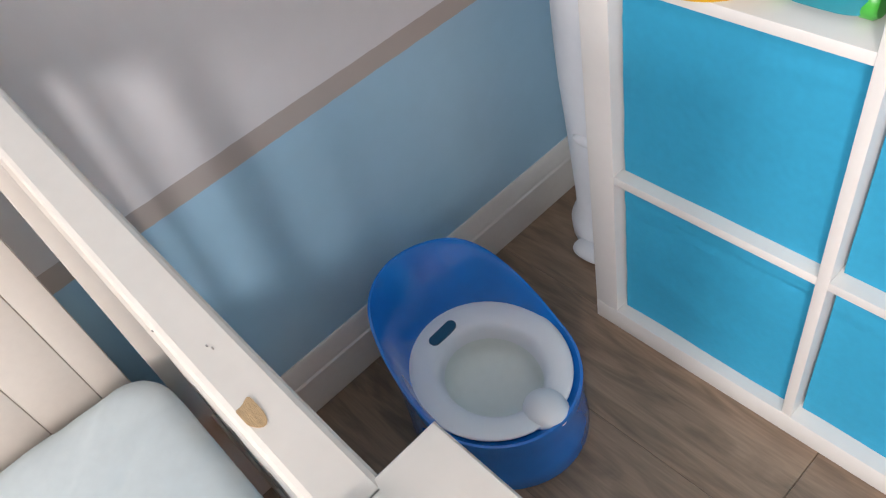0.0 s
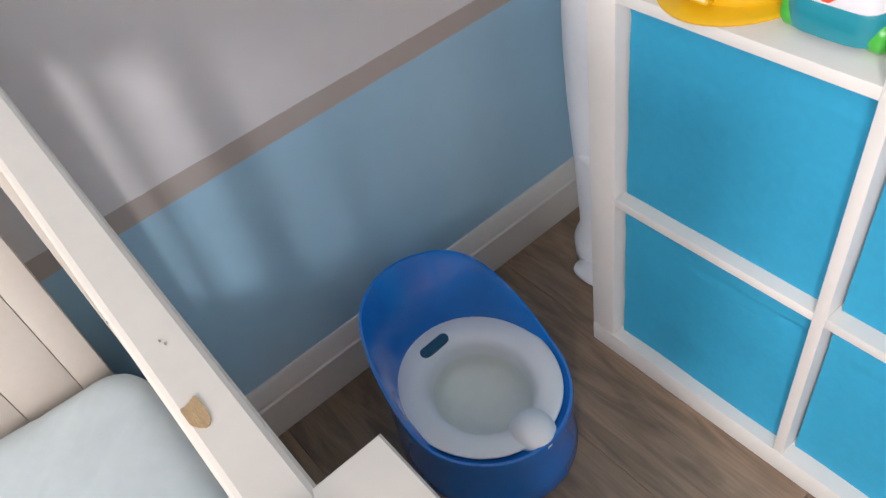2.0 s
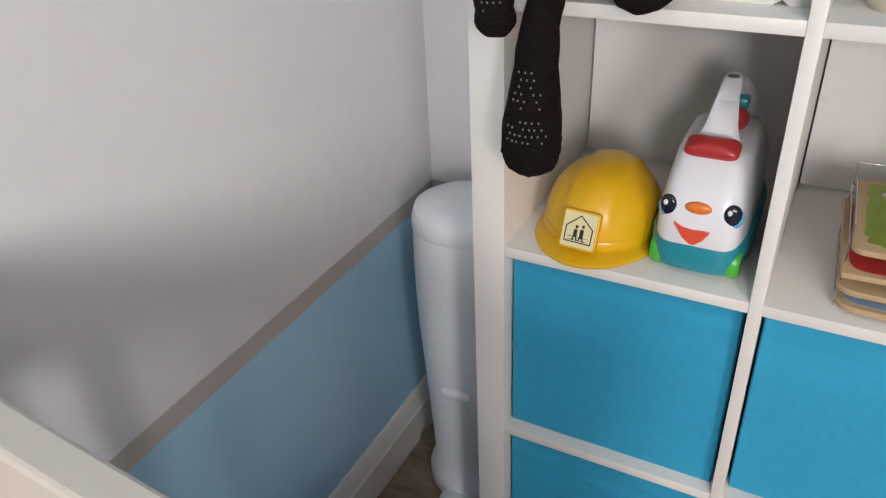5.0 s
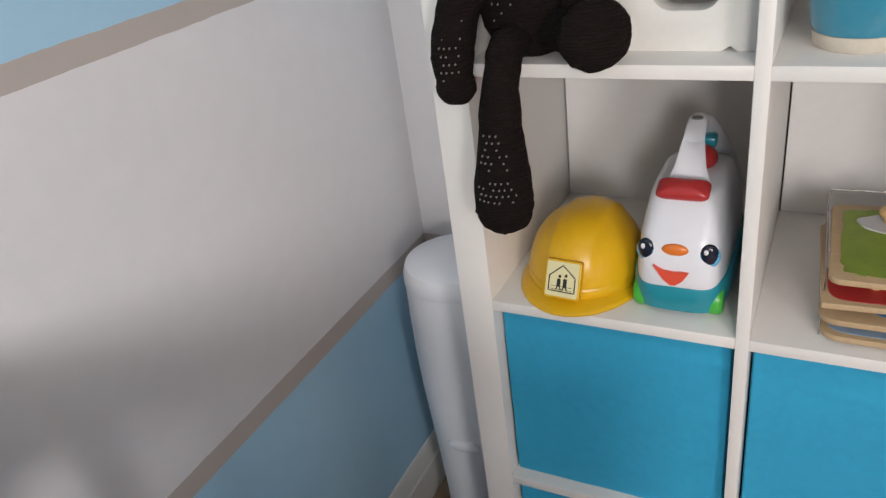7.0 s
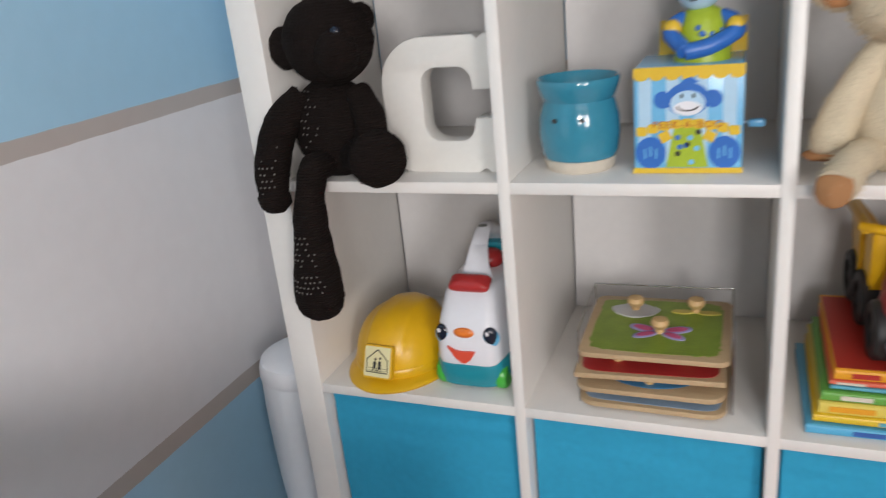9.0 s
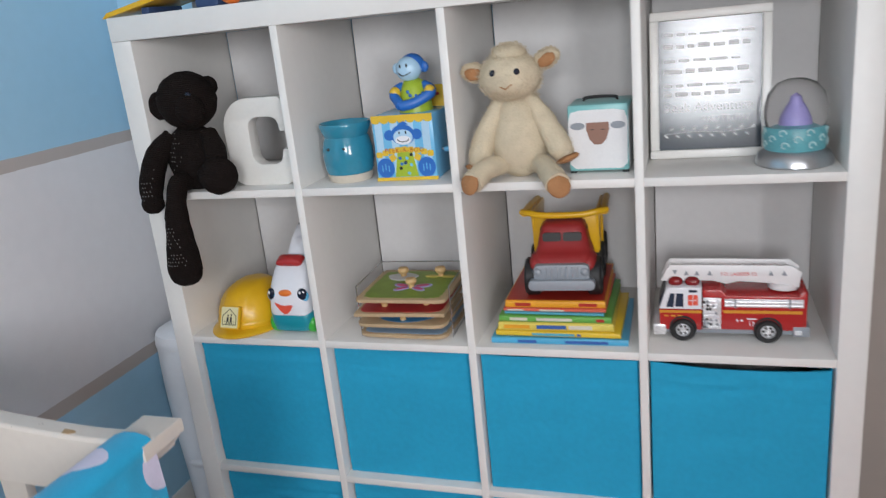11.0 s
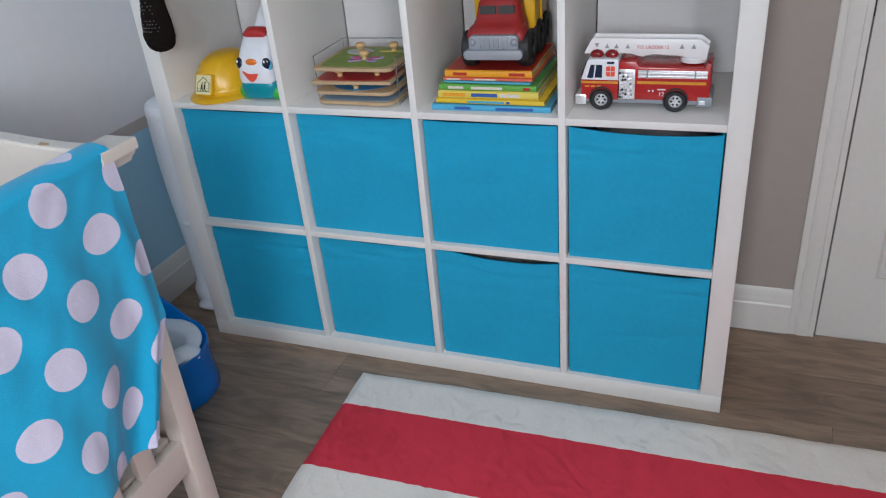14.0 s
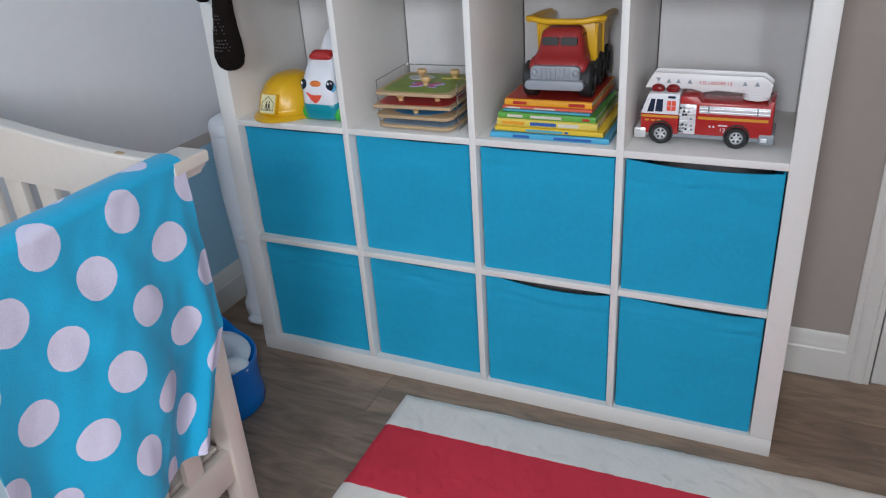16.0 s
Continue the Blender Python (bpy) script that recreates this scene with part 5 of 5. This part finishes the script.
def jack_box():
    ob = thing("jack_in_the_box", "blue printed tin jack-in-the-box with its lid open", "toy box", pose(0.626, 0.050, ROW3, 0, 0, 1))
    tin = mat("sky_blue_tin", (0.16, 0.46, 0.72), 0.25, 0.04, 20)
    stripe = mat("pale_blue_tin_print", (0.42, 0.62, 0.78), 0.25, 0.04, 20)
    yel = mat("yellow_tin_print", (0.70, 0.46, 0.04), 0.3, 0.05, 20)
    lime = mat("lime_print", (0.34, 0.45, 0.03), 0.35, 0.08, 30)
    blue = mat("royal_blue_print", (0.025, 0.14, 0.48), 0.35, 0.06, 30)
    W, H_ = 0.066, 0.136
    part("tin_body", box(-W, W, 0, 0.132, 0.0, H_, 0.003), tin, ob)
    for k in range(4):
        u = -0.052 + 0.034 * k
        part("stripe_print", slab([(u - 0.008, 0.014), (u + 0.008, 0.014), (u + 0.008, 0.122), (u - 0.008, 0.122)], 0.0006, "y", -0.0005), stripe, ob, smooth=0)
    scal = [(-W, H_ + 0.001), (-W, 0.126)]
    for k in range(7):
        for q in range(5):
            a = math.pi * q / 4
            scal.append((-W + 0.0189 * (k + 0.5) - 0.0094 * math.cos(a), 0.126 - 0.006 * math.sin(a)))
    scal += [(W, 0.126), (W, H_ + 0.001)]
    part("scalloped_edge", slab(scal, 0.0012, "y", -0.0014), yel, ob, "scalloped yellow edge", 0)
    part("lower_edge", box(-W - 0.001, W + 0.001, -0.0016, 0.004, 0.001, 0.008), yel, ob, smooth=0)
    # printed picture: plain shapes of a figure with a garland
    pr = [(lime, slab([(-0.026, 0.009), (0.026, 0.009), (0.014, 0.070), (-0.014, 0.070)], 0.0006, "y", -0.0011)),
          (blue, slab([(-0.045 + 0.019 * math.cos(a), 0.028 + 0.021 * math.sin(a)) for a in [2 * math.pi * k / 20 for k in range(20)]], 0.0006, "y", -0.0011)),
          (blue, slab([(0.045 + 0.019 * math.cos(a), 0.028 + 0.021 * math.sin(a)) for a in [2 * math.pi * k / 20 for k in range(20)]], 0.0006, "y", -0.0011)),
          (blue, slab([(-0.030 + 0.011 * math.cos(a), 0.096 + 0.011 * math.sin(a)) for a in [2 * math.pi * k / 20 for k in range(20)]], 0.0006, "y", -0.0010)),
          (blue, slab([(0.030 + 0.011 * math.cos(a), 0.096 + 0.011 * math.sin(a)) for a in [2 * math.pi * k / 20 for k in range(20)]], 0.0006, "y", -0.0010)),
          (blue, slab([(0.026 * math.cos(a), 0.096 + 0.021 * math.sin(a)) for a in [2 * math.pi * k / 28 for k in range(28)]], 0.0006, "y", -0.0013)),
          (stripe, slab([(0.021 * math.cos(a), 0.091 + 0.016 * math.sin(a)) for a in [2 * math.pi * k / 28 for k in range(28)]], 0.0005, "y", -0.0017))]
    for m, s in pr:
        part("printed_shape", s, m, ob, smooth=0)
    muzzle = [(0.017 * math.cos(a), 0.085 + 0.009 * math.sin(a)) for a in [2 * math.pi * k / 24 for k in range(24)]]
    part("muzzle_print", slab(muzzle, 0.0004, "y", -0.0020), m_toywhite, ob, smooth=0)
    smile = [(0.013 * math.cos(a), 0.087 - 0.006 * math.sin(a)) for a in [math.pi * k / 10 for k in range(11)]]
    part("smile_print", slab(smile + [(u * 0.9, v + 0.0016) for u, v in smile[::-1]], 0.0003, "y", -0.0023), m_ink, ob, smooth=0)
    for u in (-0.007, 0.007):
        part("eye_print", slab(rounded(0.003, 0.006, 0.0014, 3, u, 0.1005), 0.0003, "y", -0.0023), m_ink, ob, smooth=0)
    part("cap_print", slab([(-0.012, 0.113), (0.014, 0.117), (0.004, 0.124), (-0.004, 0.121)], 0.0004, "y", -0.0019), blue, ob, smooth=0)
    for e in (-1, 1):
        part("cuff_print", slab([(e * 0.030, 0.040), (e * 0.036, 0.052), (e * 0.024, 0.058), (e * 0.018, 0.047)], 0.0004, "y", -0.0016), yel, ob, smooth=0)
        for k in range(3):
            part("finger_print", slab(rounded(0.0022, 0.014, 0.001, 2, e * (0.038 + 0.007 * k), 0.030 - 0.003 * (k - 1) ** 2), 0.0003, "y", -0.0016), tin, ob, smooth=0)
    for k in range(9):
        u = -0.056 + 0.014 * k
        v = 0.058 + 0.008 * math.cos(u * 32)
        part("garland_print", slab(rounded(0.0135, 0.012, 0.003, 3, u, v), 0.0005, "y", -0.0021), yel, ob, smooth=0)
    lettering("PEEK-A-BOO", 0.0125, mat("dark_orange_lettering", (0.45, 0.13, 0.02), 0.4), ob, pose(0, -0.0023, 0.0605, 90), "printed words", spacing=1.25)
    random.seed(11)
    for k in range(9):
        u, v = random.uniform(-0.014, 0.014), random.uniform(0.014, 0.056)
        part("spot_print", slab([(u + 0.0035 * math.cos(a), v + 0.0035 * math.sin(a)) for a in [2 * math.pi * q / 12 for q in range(12)]], 0.0003, "y", -0.0015), (blue, tin, m_ink)[k % 3], ob, smooth=0)
    part("crank", tube([(W, 0.05, 0.055), (W + 0.012, 0.05, 0.055), (W + 0.014, 0.045, 0.055)], 0.002, 8), m_grey, ob)
    part("crank_knob", box(W + 0.006, W + 0.026, 0.038, 0.05, 0.050, 0.060, 0.003), tin, ob, "bright blue crank knob")
    lid = part("lid", box(-0.05, 0.064, 0.0, 0.003, 0.0, 0.050, 0.001), yel, ob, "open yellow lid", at=pose(0.004, 0.122, H_, -28))
    part("lid_print", ball((0.035, -0.0006, 0.028), (0.006, 0.0006, 0.004), n=12), m_toyred, lid)
    # sprung puppet, one plain figure
    own = lathe([(0.040, H_ - 0.004), (0.039, H_ + 0.02), (0.032, H_ + 0.050), (0.024, H_ + 0.064), (0.012, H_ + 0.07)], 28, m=pose(0.010, 0.062, 0), index=0)
    ball((0.004, 0.055, H_ + 0.090), (0.031, 0.028, 0.027), bm=own, index=2, n=22)
    ball((0.010, 0.066, H_ + 0.097), (0.030, 0.026, 0.025), bm=own, index=1, n=22)
    for s in (-1, 1):
        ball((0.006 + s * 0.034, 0.062, H_ + 0.092), (0.011, 0.006, 0.012), bm=own, index=2 if s < 0 else 1, n=14)
        tube(smoothed([(0.010 + s * 0.026, 0.060, H_ + 0.055), (0.012 + s * 0.046, 0.04, H_ + 0.040), (0.004 + s * 0.020, 0.018, H_ + 0.022), (-0.012, 0.010, H_ + 0.016)], 5), [0.010, 0.011, 0.012, 0.012, 0.012, 0.012, 0.012, 0.011, 0.011, 0.011, 0.011, 0.011, 0.011, 0.011, 0.011, 0.010], 14, bm=own, index=1)
        ball((0.012 + s * 0.043, 0.040, H_ + 0.043), (0.0135, 0.014, 0.013), bm=own, index=3, n=16)
    for k in range(14):
        a, z = random.uniform(3.4, 6.0), random.uniform(0.01, 0.05)
        r = np.interp(z, [0, 0.02, 0.05], [0.040, 0.039, 0.032])
        ball((0.010 + r * math.cos(a), 0.062 + r * math.sin(a), H_ + z), (0.004, 0.003, 0.004), bm=own, index=1, n=8)
    ball((-0.008, 0.0275, H_ + 0.098), (0.0022, 0.0015, 0.004), bm=own, index=4, n=8)
    ball((0.008, 0.027, H_ + 0.099), (0.0022, 0.0015, 0.004), bm=own, index=4, n=8)
    tube(smoothed([(-0.014, 0.031, H_ + 0.084), (-0.002, 0.026, H_ + 0.078), (0.016, 0.031, H_ + 0.084)], 4), 0.0011, 6, bm=own, index=4)
    own.transform(Matrix.Translation((0.014, 0.062, H_)) @ Matrix.Diagonal((0.88, 0.88, 0.96, 1)) @ Matrix.Translation((-0.010, -0.062, -H_)))
    part("puppet", own, [lime, blue, stripe, yel, m_ink], ob, "blue and lime puppet popped out of the box", 60)


jack_box()


def plush_lamb():
    """One plain seated figure with arms at its sides and legs over the shelf's edge."""
    own = bmesh.new()
    X, Y, Z = 0.866, 0.055, ROW3

    def limb(points, radii, index=0, flat=1.0):
        n = (len(points) - 1) * 5
        tube(smoothed(points, 5), [float(np.interp(i, np.linspace(0, n, len(radii)), radii)) for i in range(n + 1)], 20, bm=own, index=index, flat=flat)
    ball((X, Y + 0.010, Z + 0.072), (0.058, 0.052, 0.074), bm=own, n=32)
    ball((X, Y + 0.012, Z + 0.115), (0.046, 0.044, 0.050), bm=own, n=28)
    ball((X - 0.008, Y - 0.005, Z + 0.196), (0.060, 0.052, 0.046), bm=own, n=32)
    ball((X - 0.005, Y - 0.035, Z + 0.190), (0.036, 0.024, 0.028), bm=own, n=24)
    ball((X - 0.008, Y + 0.0, Z + 0.238), (0.034, 0.034, 0.020), bm=own, n=20)
    for s, dz in ((-1, 0.0), (1, 0.016)):
        ball((X - 0.008 + s * 0.070, Y, Z + 0.208 + dz), (0.028, 0.010, 0.017), bm=own, n=20, turn=(0, -s * (16 if s < 0 else 30) * (1 if s > 0 else 0.6), 0))
        ball((X - 0.008 + s * 0.072, Y - 0.008, Z + 0.206 + dz), (0.018, 0.0055, 0.0120), bm=own, n=18, index=1, turn=(0, -s * (16 if s < 0 else 30) * (1 if s > 0 else 0.6), 0))
    limb([(X - 0.026, Y, Z + 0.156), (X - 0.054, Y - 0.008, Z + 0.105), (X - 0.073, Y - 0.014, Z + 0.060), (X - 0.080, Y - 0.018, Z + 0.030)], [0.014, 0.020, 0.022, 0.025, 0.018])
    ball((X - 0.085, Y - 0.020, Z + 0.028), (0.023, 0.020, 0.007), bm=own, index=1, n=16)
    limb([(X + 0.026, Y, Z + 0.156), (X + 0.056, Y - 0.008, Z + 0.105), (X + 0.079, Y - 0.014, Z + 0.064), (X + 0.090, Y - 0.016, Z + 0.040)], [0.014, 0.020, 0.023, 0.025, 0.018])
    ball((X + 0.096, Y - 0.018, Z + 0.036), (0.024, 0.020, 0.007), bm=own, index=1, n=16, turn=(0, -20, 0))
    limb([(X - 0.030, Y, Z + 0.030), (X - 0.055, Y - 0.055, Z + 0.028), (X - 0.075, Y - 0.098, Z + 0.012)], [0.020, 0.020, 0.022])
    limb([(X + 0.034, Y, Z + 0.030), (X + 0.062, Y - 0.055, Z + 0.024), (X + 0.090, Y - 0.110, Z + 0.006)], [0.020, 0.020, 0.023])
    ball((X - 0.078, Y - 0.104, Z + 0.010), (0.0205, 0.006, 0.0205), bm=own, index=1, n=20, turn=(-10, 0, -24))
    ball((X + 0.093, Y - 0.116, Z + 0.003), (0.0215, 0.006, 0.0205), bm=own, index=1, n=20, turn=(-10, 0, 24))
    bmesh.ops.recalc_face_normals(own, faces=own.faces)
    for v in own.verts:
        v.co += 0.0022 * noise.noise_vector(v.co * 70) + 0.0014 * noise.noise_vector(v.co * 190)
    for s in (-1, 1):
        ball((X - 0.008 + s * 0.023, Y - 0.0505, Z + 0.208), (0.0062, 0.005, 0.0064), bm=own, index=2, n=14)
    tube([(X - 0.016, Y - 0.060, Z + 0.183), (X - 0.006, Y - 0.0615, Z + 0.178), (X + 0.006, Y - 0.060, Z + 0.186)], 0.0012, 6, bm=own, index=3)
    # short pile standing off the skin, longest on the crown and cheeks
    random.seed(21)
    faces = [f for f in own.faces if f.material_index == 0]
    tufts = []
    for f in faces:
        p, n = f.calc_center_median(), f.normal.copy()
        head = p.z > Z + 0.155
        eyes = head and p.y < Y - 0.03 and abs(p.z - Z - 0.200) < 0.026 and abs(p.x - X + 0.008) < 0.036
        for _ in range(12 if head else 5):
            if eyes and random.random() < 0.8:
                continue
            tufts.append((p + 0.5 * math.sqrt(f.calc_area()) * noise.random_unit_vector(), n, random.uniform(0.002, 0.0042) if head else random.uniform(0.001, 0.0022)))
    for p, n, long in tufts:
        d = (n + 0.6 * noise.random_unit_vector() + Vector((0, 0, -0.25))).normalized()
        side = d.orthogonal().normalized() * 0.0008
        own.faces.new([own.verts.new(q) for q in (p - side, p + side, p + d * long)])
    solo("plush_lamb", own, [m_plush, m_tan, m_eye, m_tan], "cream plush lamb with tan ears and feet sitting", "soft toy", smooth=80)


plush_lamb()


def lantern():
    ob = thing("sheep_tin", "white square tin with a brown sheep face and teal edges", "tin", pose(1.018, 0.062, ROW3, 0, 0, -1))
    teal = mat("mint_teal_enamel", (0.22, 0.50, 0.50), 0.35, 0.05, 20)
    wool = mat("white_wool_print", (0.74, 0.73, 0.73), 0.5, 0.04, 25)
    brown = mat("brown_face_print", (0.27, 0.14, 0.10), 0.5, 0.05, 25)
    part("tin_body", box(-0.057, 0.057, 0, 0.115, 0.004, 0.132, 0.004), teal, ob)
    edge = []
    for k in range(60):
        a = 2 * math.pi * k / 60
        c, s = math.cos(a), math.sin(a)
        u, v = 0.0555 * math.copysign(abs(c) ** 0.25, c), 0.065 + 0.0565 * math.copysign(abs(s) ** 0.3, s)
        f = 1 + 0.012 * math.sin(9 * a)
        edge.append((u * f, 0.068 + (v - 0.068) * f))
    part("wool_print", slab(edge, 0.0008, "y", -0.0008), wool, ob, "white woolly front", 0)
    side = [(p * 0.98 + 0.057, q) for p, q in edge]
    part("wool_side", slab(side, 0.0008, "x", 0.0568), wool, ob, smooth=0)
    face = [(-0.021, 0.098), (0.021, 0.098), (0.022, 0.085), (0.016, 0.066), (0.007, 0.056), (-0.007, 0.056), (-0.016, 0.066), (-0.022, 0.085)]
    fc = part("face_print", slab([(u, v) for u, v in face], 0.0008, "y", -0.0018), brown, ob, "brown printed face", 0)
    for s in (-1, 1):
        part("ear_print", slab([(s * 0.038 + 0.014 * math.cos(a), 0.092 + 0.007 * math.sin(a)) for a in [2 * math.pi * k / 20 for k in range(20)]], 0.0008, "y", -0.0018), m_grey, ob, "grey printed ear", 0)
        part("eyelid_print", slab([(s * 0.010 - 0.004, 0.084), (s * 0.010 + 0.004, 0.084), (s * 0.010 + 0.004, 0.0852), (s * 0.010 - 0.004, 0.0852)], 0.0004, "y", -0.0021), m_ink, fc, smooth=0)
    part("handle", tube(smoothed([(-0.032, 0.057, 0.132), (-0.030, 0.057, 0.138), (0, 0.057, 0.140), (0.030, 0.057, 0.138), (0.032, 0.057, 0.132)]), 0.003, 8), m_rubber, ob, "dark carrying handle")
    for x in (-0.05, 0.05):
        for y in (0.008, 0.106):
            part("foot", box(x - 0.006, x + 0.006, y - 0.006, y + 0.006, 0, 0.005, 0.001), m_rubber, ob)


lantern()


def chalk_sign():
    ob = thing("chalk_sign", "white framed chalkboard print with white lettering, leaning", "framed sign", pose(1.222, 0.165, ROW3 + 0.001, -6))
    slate = mat("slate_print", (0.035, 0.045, 0.06), 0.14, 0.2, 15)
    chalk = mat("chalk_white", (0.68, 0.68, 0.68), 0.8, 0.1, 40)
    W, H_ = 0.112, 0.285
    for a, b, c, d in ((-W, W, 0, 0.017), (-W, W, H_ - 0.017, H_), (-W, -W + 0.017, 0.017, H_ - 0.017), (W - 0.017, W, 0.017, H_ - 0.017)):
        part("frame_bar", box(a, b, 0, 0.018, c, d, 0.002), m_trim, ob)
    part("print", box(-W + 0.016, W - 0.016, 0.008, 0.012, 0.016, H_ - 0.016), slate, ob, "dark slate print", 0)
    for words, size, v in (("Seek Adventure", 0.0255, 0.092), ("AND TRUTH!", 0.015, 0.070)):
        lettering(words, size, chalk, ob, pose(0.030 if size < 0.02 else -0.002, 0.0076, v, 90), "hand lettered white words", 0.0002)
    random.seed(8)
    for k, v in enumerate((0.238, 0.214, 0.188, 0.166, 0.140, 0.122)):
        u = -0.085
        while u < 0.06:
            w = random.uniform(0.012, 0.035)
            part("lettering_bar", box(u, u + w, 0.0072, 0.0082, v, v + random.uniform(0.003, 0.006) + 0.003 * (k % 2)), chalk, ob, smooth=0)
            u += w + 0.007
    part("branch_drawing", tube(smoothed([(-0.085, 0.0076, 0.048), (-0.03, 0.0076, 0.052), (0.03, 0.0076, 0.050), (0.085, 0.0076, 0.056)]), 0.0009, 6), chalk, ob)
    for k in range(16):
        u = -0.082 + 0.0108 * k
        s = 1 if k % 2 else -1
        own = ball((u, 0.0078, 0.051 + s * 0.007), (0.005, 0.0006, 0.0022), n=10, turn=(0, -s * 35, 0))
        part("leaf_drawing", own, chalk, ob)


chalk_sign()


def snow_globe():
    ob = thing("snow_globe", "glass snow globe with teal waves on a silver base", "snow globe", pose(1.366, 0.088, ROW3))
    silver = mat("brushed_silver", (0.55, 0.56, 0.58), 0.28, 0.05, 30, metal=1.0)
    teal = mat("teal_resin", (0.11, 0.34, 0.38), 0.35, 0.2, 40, 0.4, 60)
    lilac = mat("lilac_resin", (0.28, 0.25, 0.50), 0.4, 0.08, 30)
    glass = bpy.data.materials.new("clear_glass")
    glass.use_nodes = True
    g = glass.node_tree.nodes["Principled BSDF"]
    g.inputs["Transmission Weight"].default_value, g.inputs["Roughness"].default_value, g.inputs["IOR"].default_value = 1.0, 0.02, 1.1
    part("base", lathe([(0.062, 0.0), (0.067, 0.003), (0.066, 0.012), (0.060, 0.022), (0.053, 0.028), (0.050, 0.030)], 48), silver, ob, "silver base")
    own = lathe([(0.051, 0.029), (0.053, 0.040), (0.053, 0.062), (0.050, 0.070), (0.03, 0.074), (0.0, 0.075)], 48)
    wv = part("wave_band", own, teal, ob, "teal modelled waves")
    for k in range(22):
        a = 2 * math.pi * k / 22 + 0.1 * (k % 3)
        z = 0.040 + 0.011 * (k % 3)
        pts = []
        for q in range(10):
            t = q / 9 * 1.6 * math.pi
            rr = 0.008 * (1 - q / 14)
            b = a + rr * math.cos(t) / 0.053
            pts.append((0.0535 * math.cos(b), 0.0535 * math.sin(b), z + rr * math.sin(t)))
        part("wave_curl", tube(pts, 0.0016, 6), mat("pale_teal_resin", (0.42, 0.60, 0.61), 0.35) if k == 0 else bpy.data.materials["pale_teal_resin"], wv)
    part("figure", lathe([(0.026, 0.072), (0.024, 0.085), (0.016, 0.103), (0.010, 0.112), (0.009, 0.120), (0.0, 0.126)], 20), lilac, ob, "small lilac figure inside")
    dome = part("dome", lathe([(0.050, 0.070), (0.053, 0.085), (0.053, 0.105), (0.047, 0.128), (0.033, 0.145), (0.015, 0.153), (0.0, 0.154)], 40), glass, ob, "clear glass dome", 80)
    dome.visible_shadow = False


snow_globe()

# ---- things on top of the shelf ----
m_blueplastic = mat("dark_blue_plastic", (0.03, 0.06, 0.15), 0.4, 0.06, 20)
ramp = thing("toy_garage", "toy garage with a yellow ramp on top of the shelf", "toy garage", pose(0, 0.03, WIDE))
part("ramp", slab([(-0.035, 0.001), (-0.030, 0.0), (0.205, 0.045), (0.205, 0.056), (-0.022, 0.012)], 0.16, "y", 0.0, 0.001), m_yellow, ramp, "sloping yellow ramp")
part("support_block", box(0.055, 0.075, 0.02, 0.14, 0.0, 0.016, 0.002), m_blueplastic, ramp)
part("back_wall", box(0.08, 0.36, 0.17, 0.19, 0.0, 0.16, 0.004), m_grey, ramp)
part("tower", box(0.205, 0.262, 0.0, 0.06, 0.0, 0.12, 0.006), m_blueplastic, ramp, "dark blue tower")
solo("orange_ball", ball((0, 0, 0.026), (0.026, 0.026, 0.026), n=28), m_orange, "small orange plastic ball on top of the shelf", "ball", pose(0.292, 0.035, WIDE))
solo("yellow_tray", loft([oval(0, 0, z, a, a * 0.8, 36, 3) for a, z in ((0.04, 0.0), (0.05, 0.008), (0.052, 0.03), (0.049, 0.03), (0.044, 0.006))]), m_yellow, "shallow yellow plastic toy dish on top of the shelf", "toy dish", pose(0.425, 0.07, WIDE))

# ---- floor planks ----
random.seed(4)
PLANK, LONG = 0.192, 1.285
plank_meshes = {}


def plank(x0, x1, y0, y1):
    """One board, cut to length where it meets a wall; boards of one size share their mesh."""
    size = (round(x1 - x0, 3), round(y1 - y0, 3))
    if size not in plank_meshes:
        plank_meshes[size] = mesh_of("plank", box(0.0003, size[0] - 0.0003, 0.0003, size[1] - 0.0003, -0.011, 0, 0.0008, 1), m_plank)
    ob = new("plank", plank_meshes[size])
    ob.parent = floor
    ob.matrix_basis = pose(x0, y0, 0)


y = BACK
while y > FRONT + 0.01:
    x = LEFT - random.uniform(0.1, 1.2)
    while x < RIGHT:
        a, b = max(x, LEFT), min(x + LONG, RIGHT)
        if b - a > 0.02:
            plank(a, b, max(y - PLANK, FRONT), y)
        x += LONG
    y -= PLANK
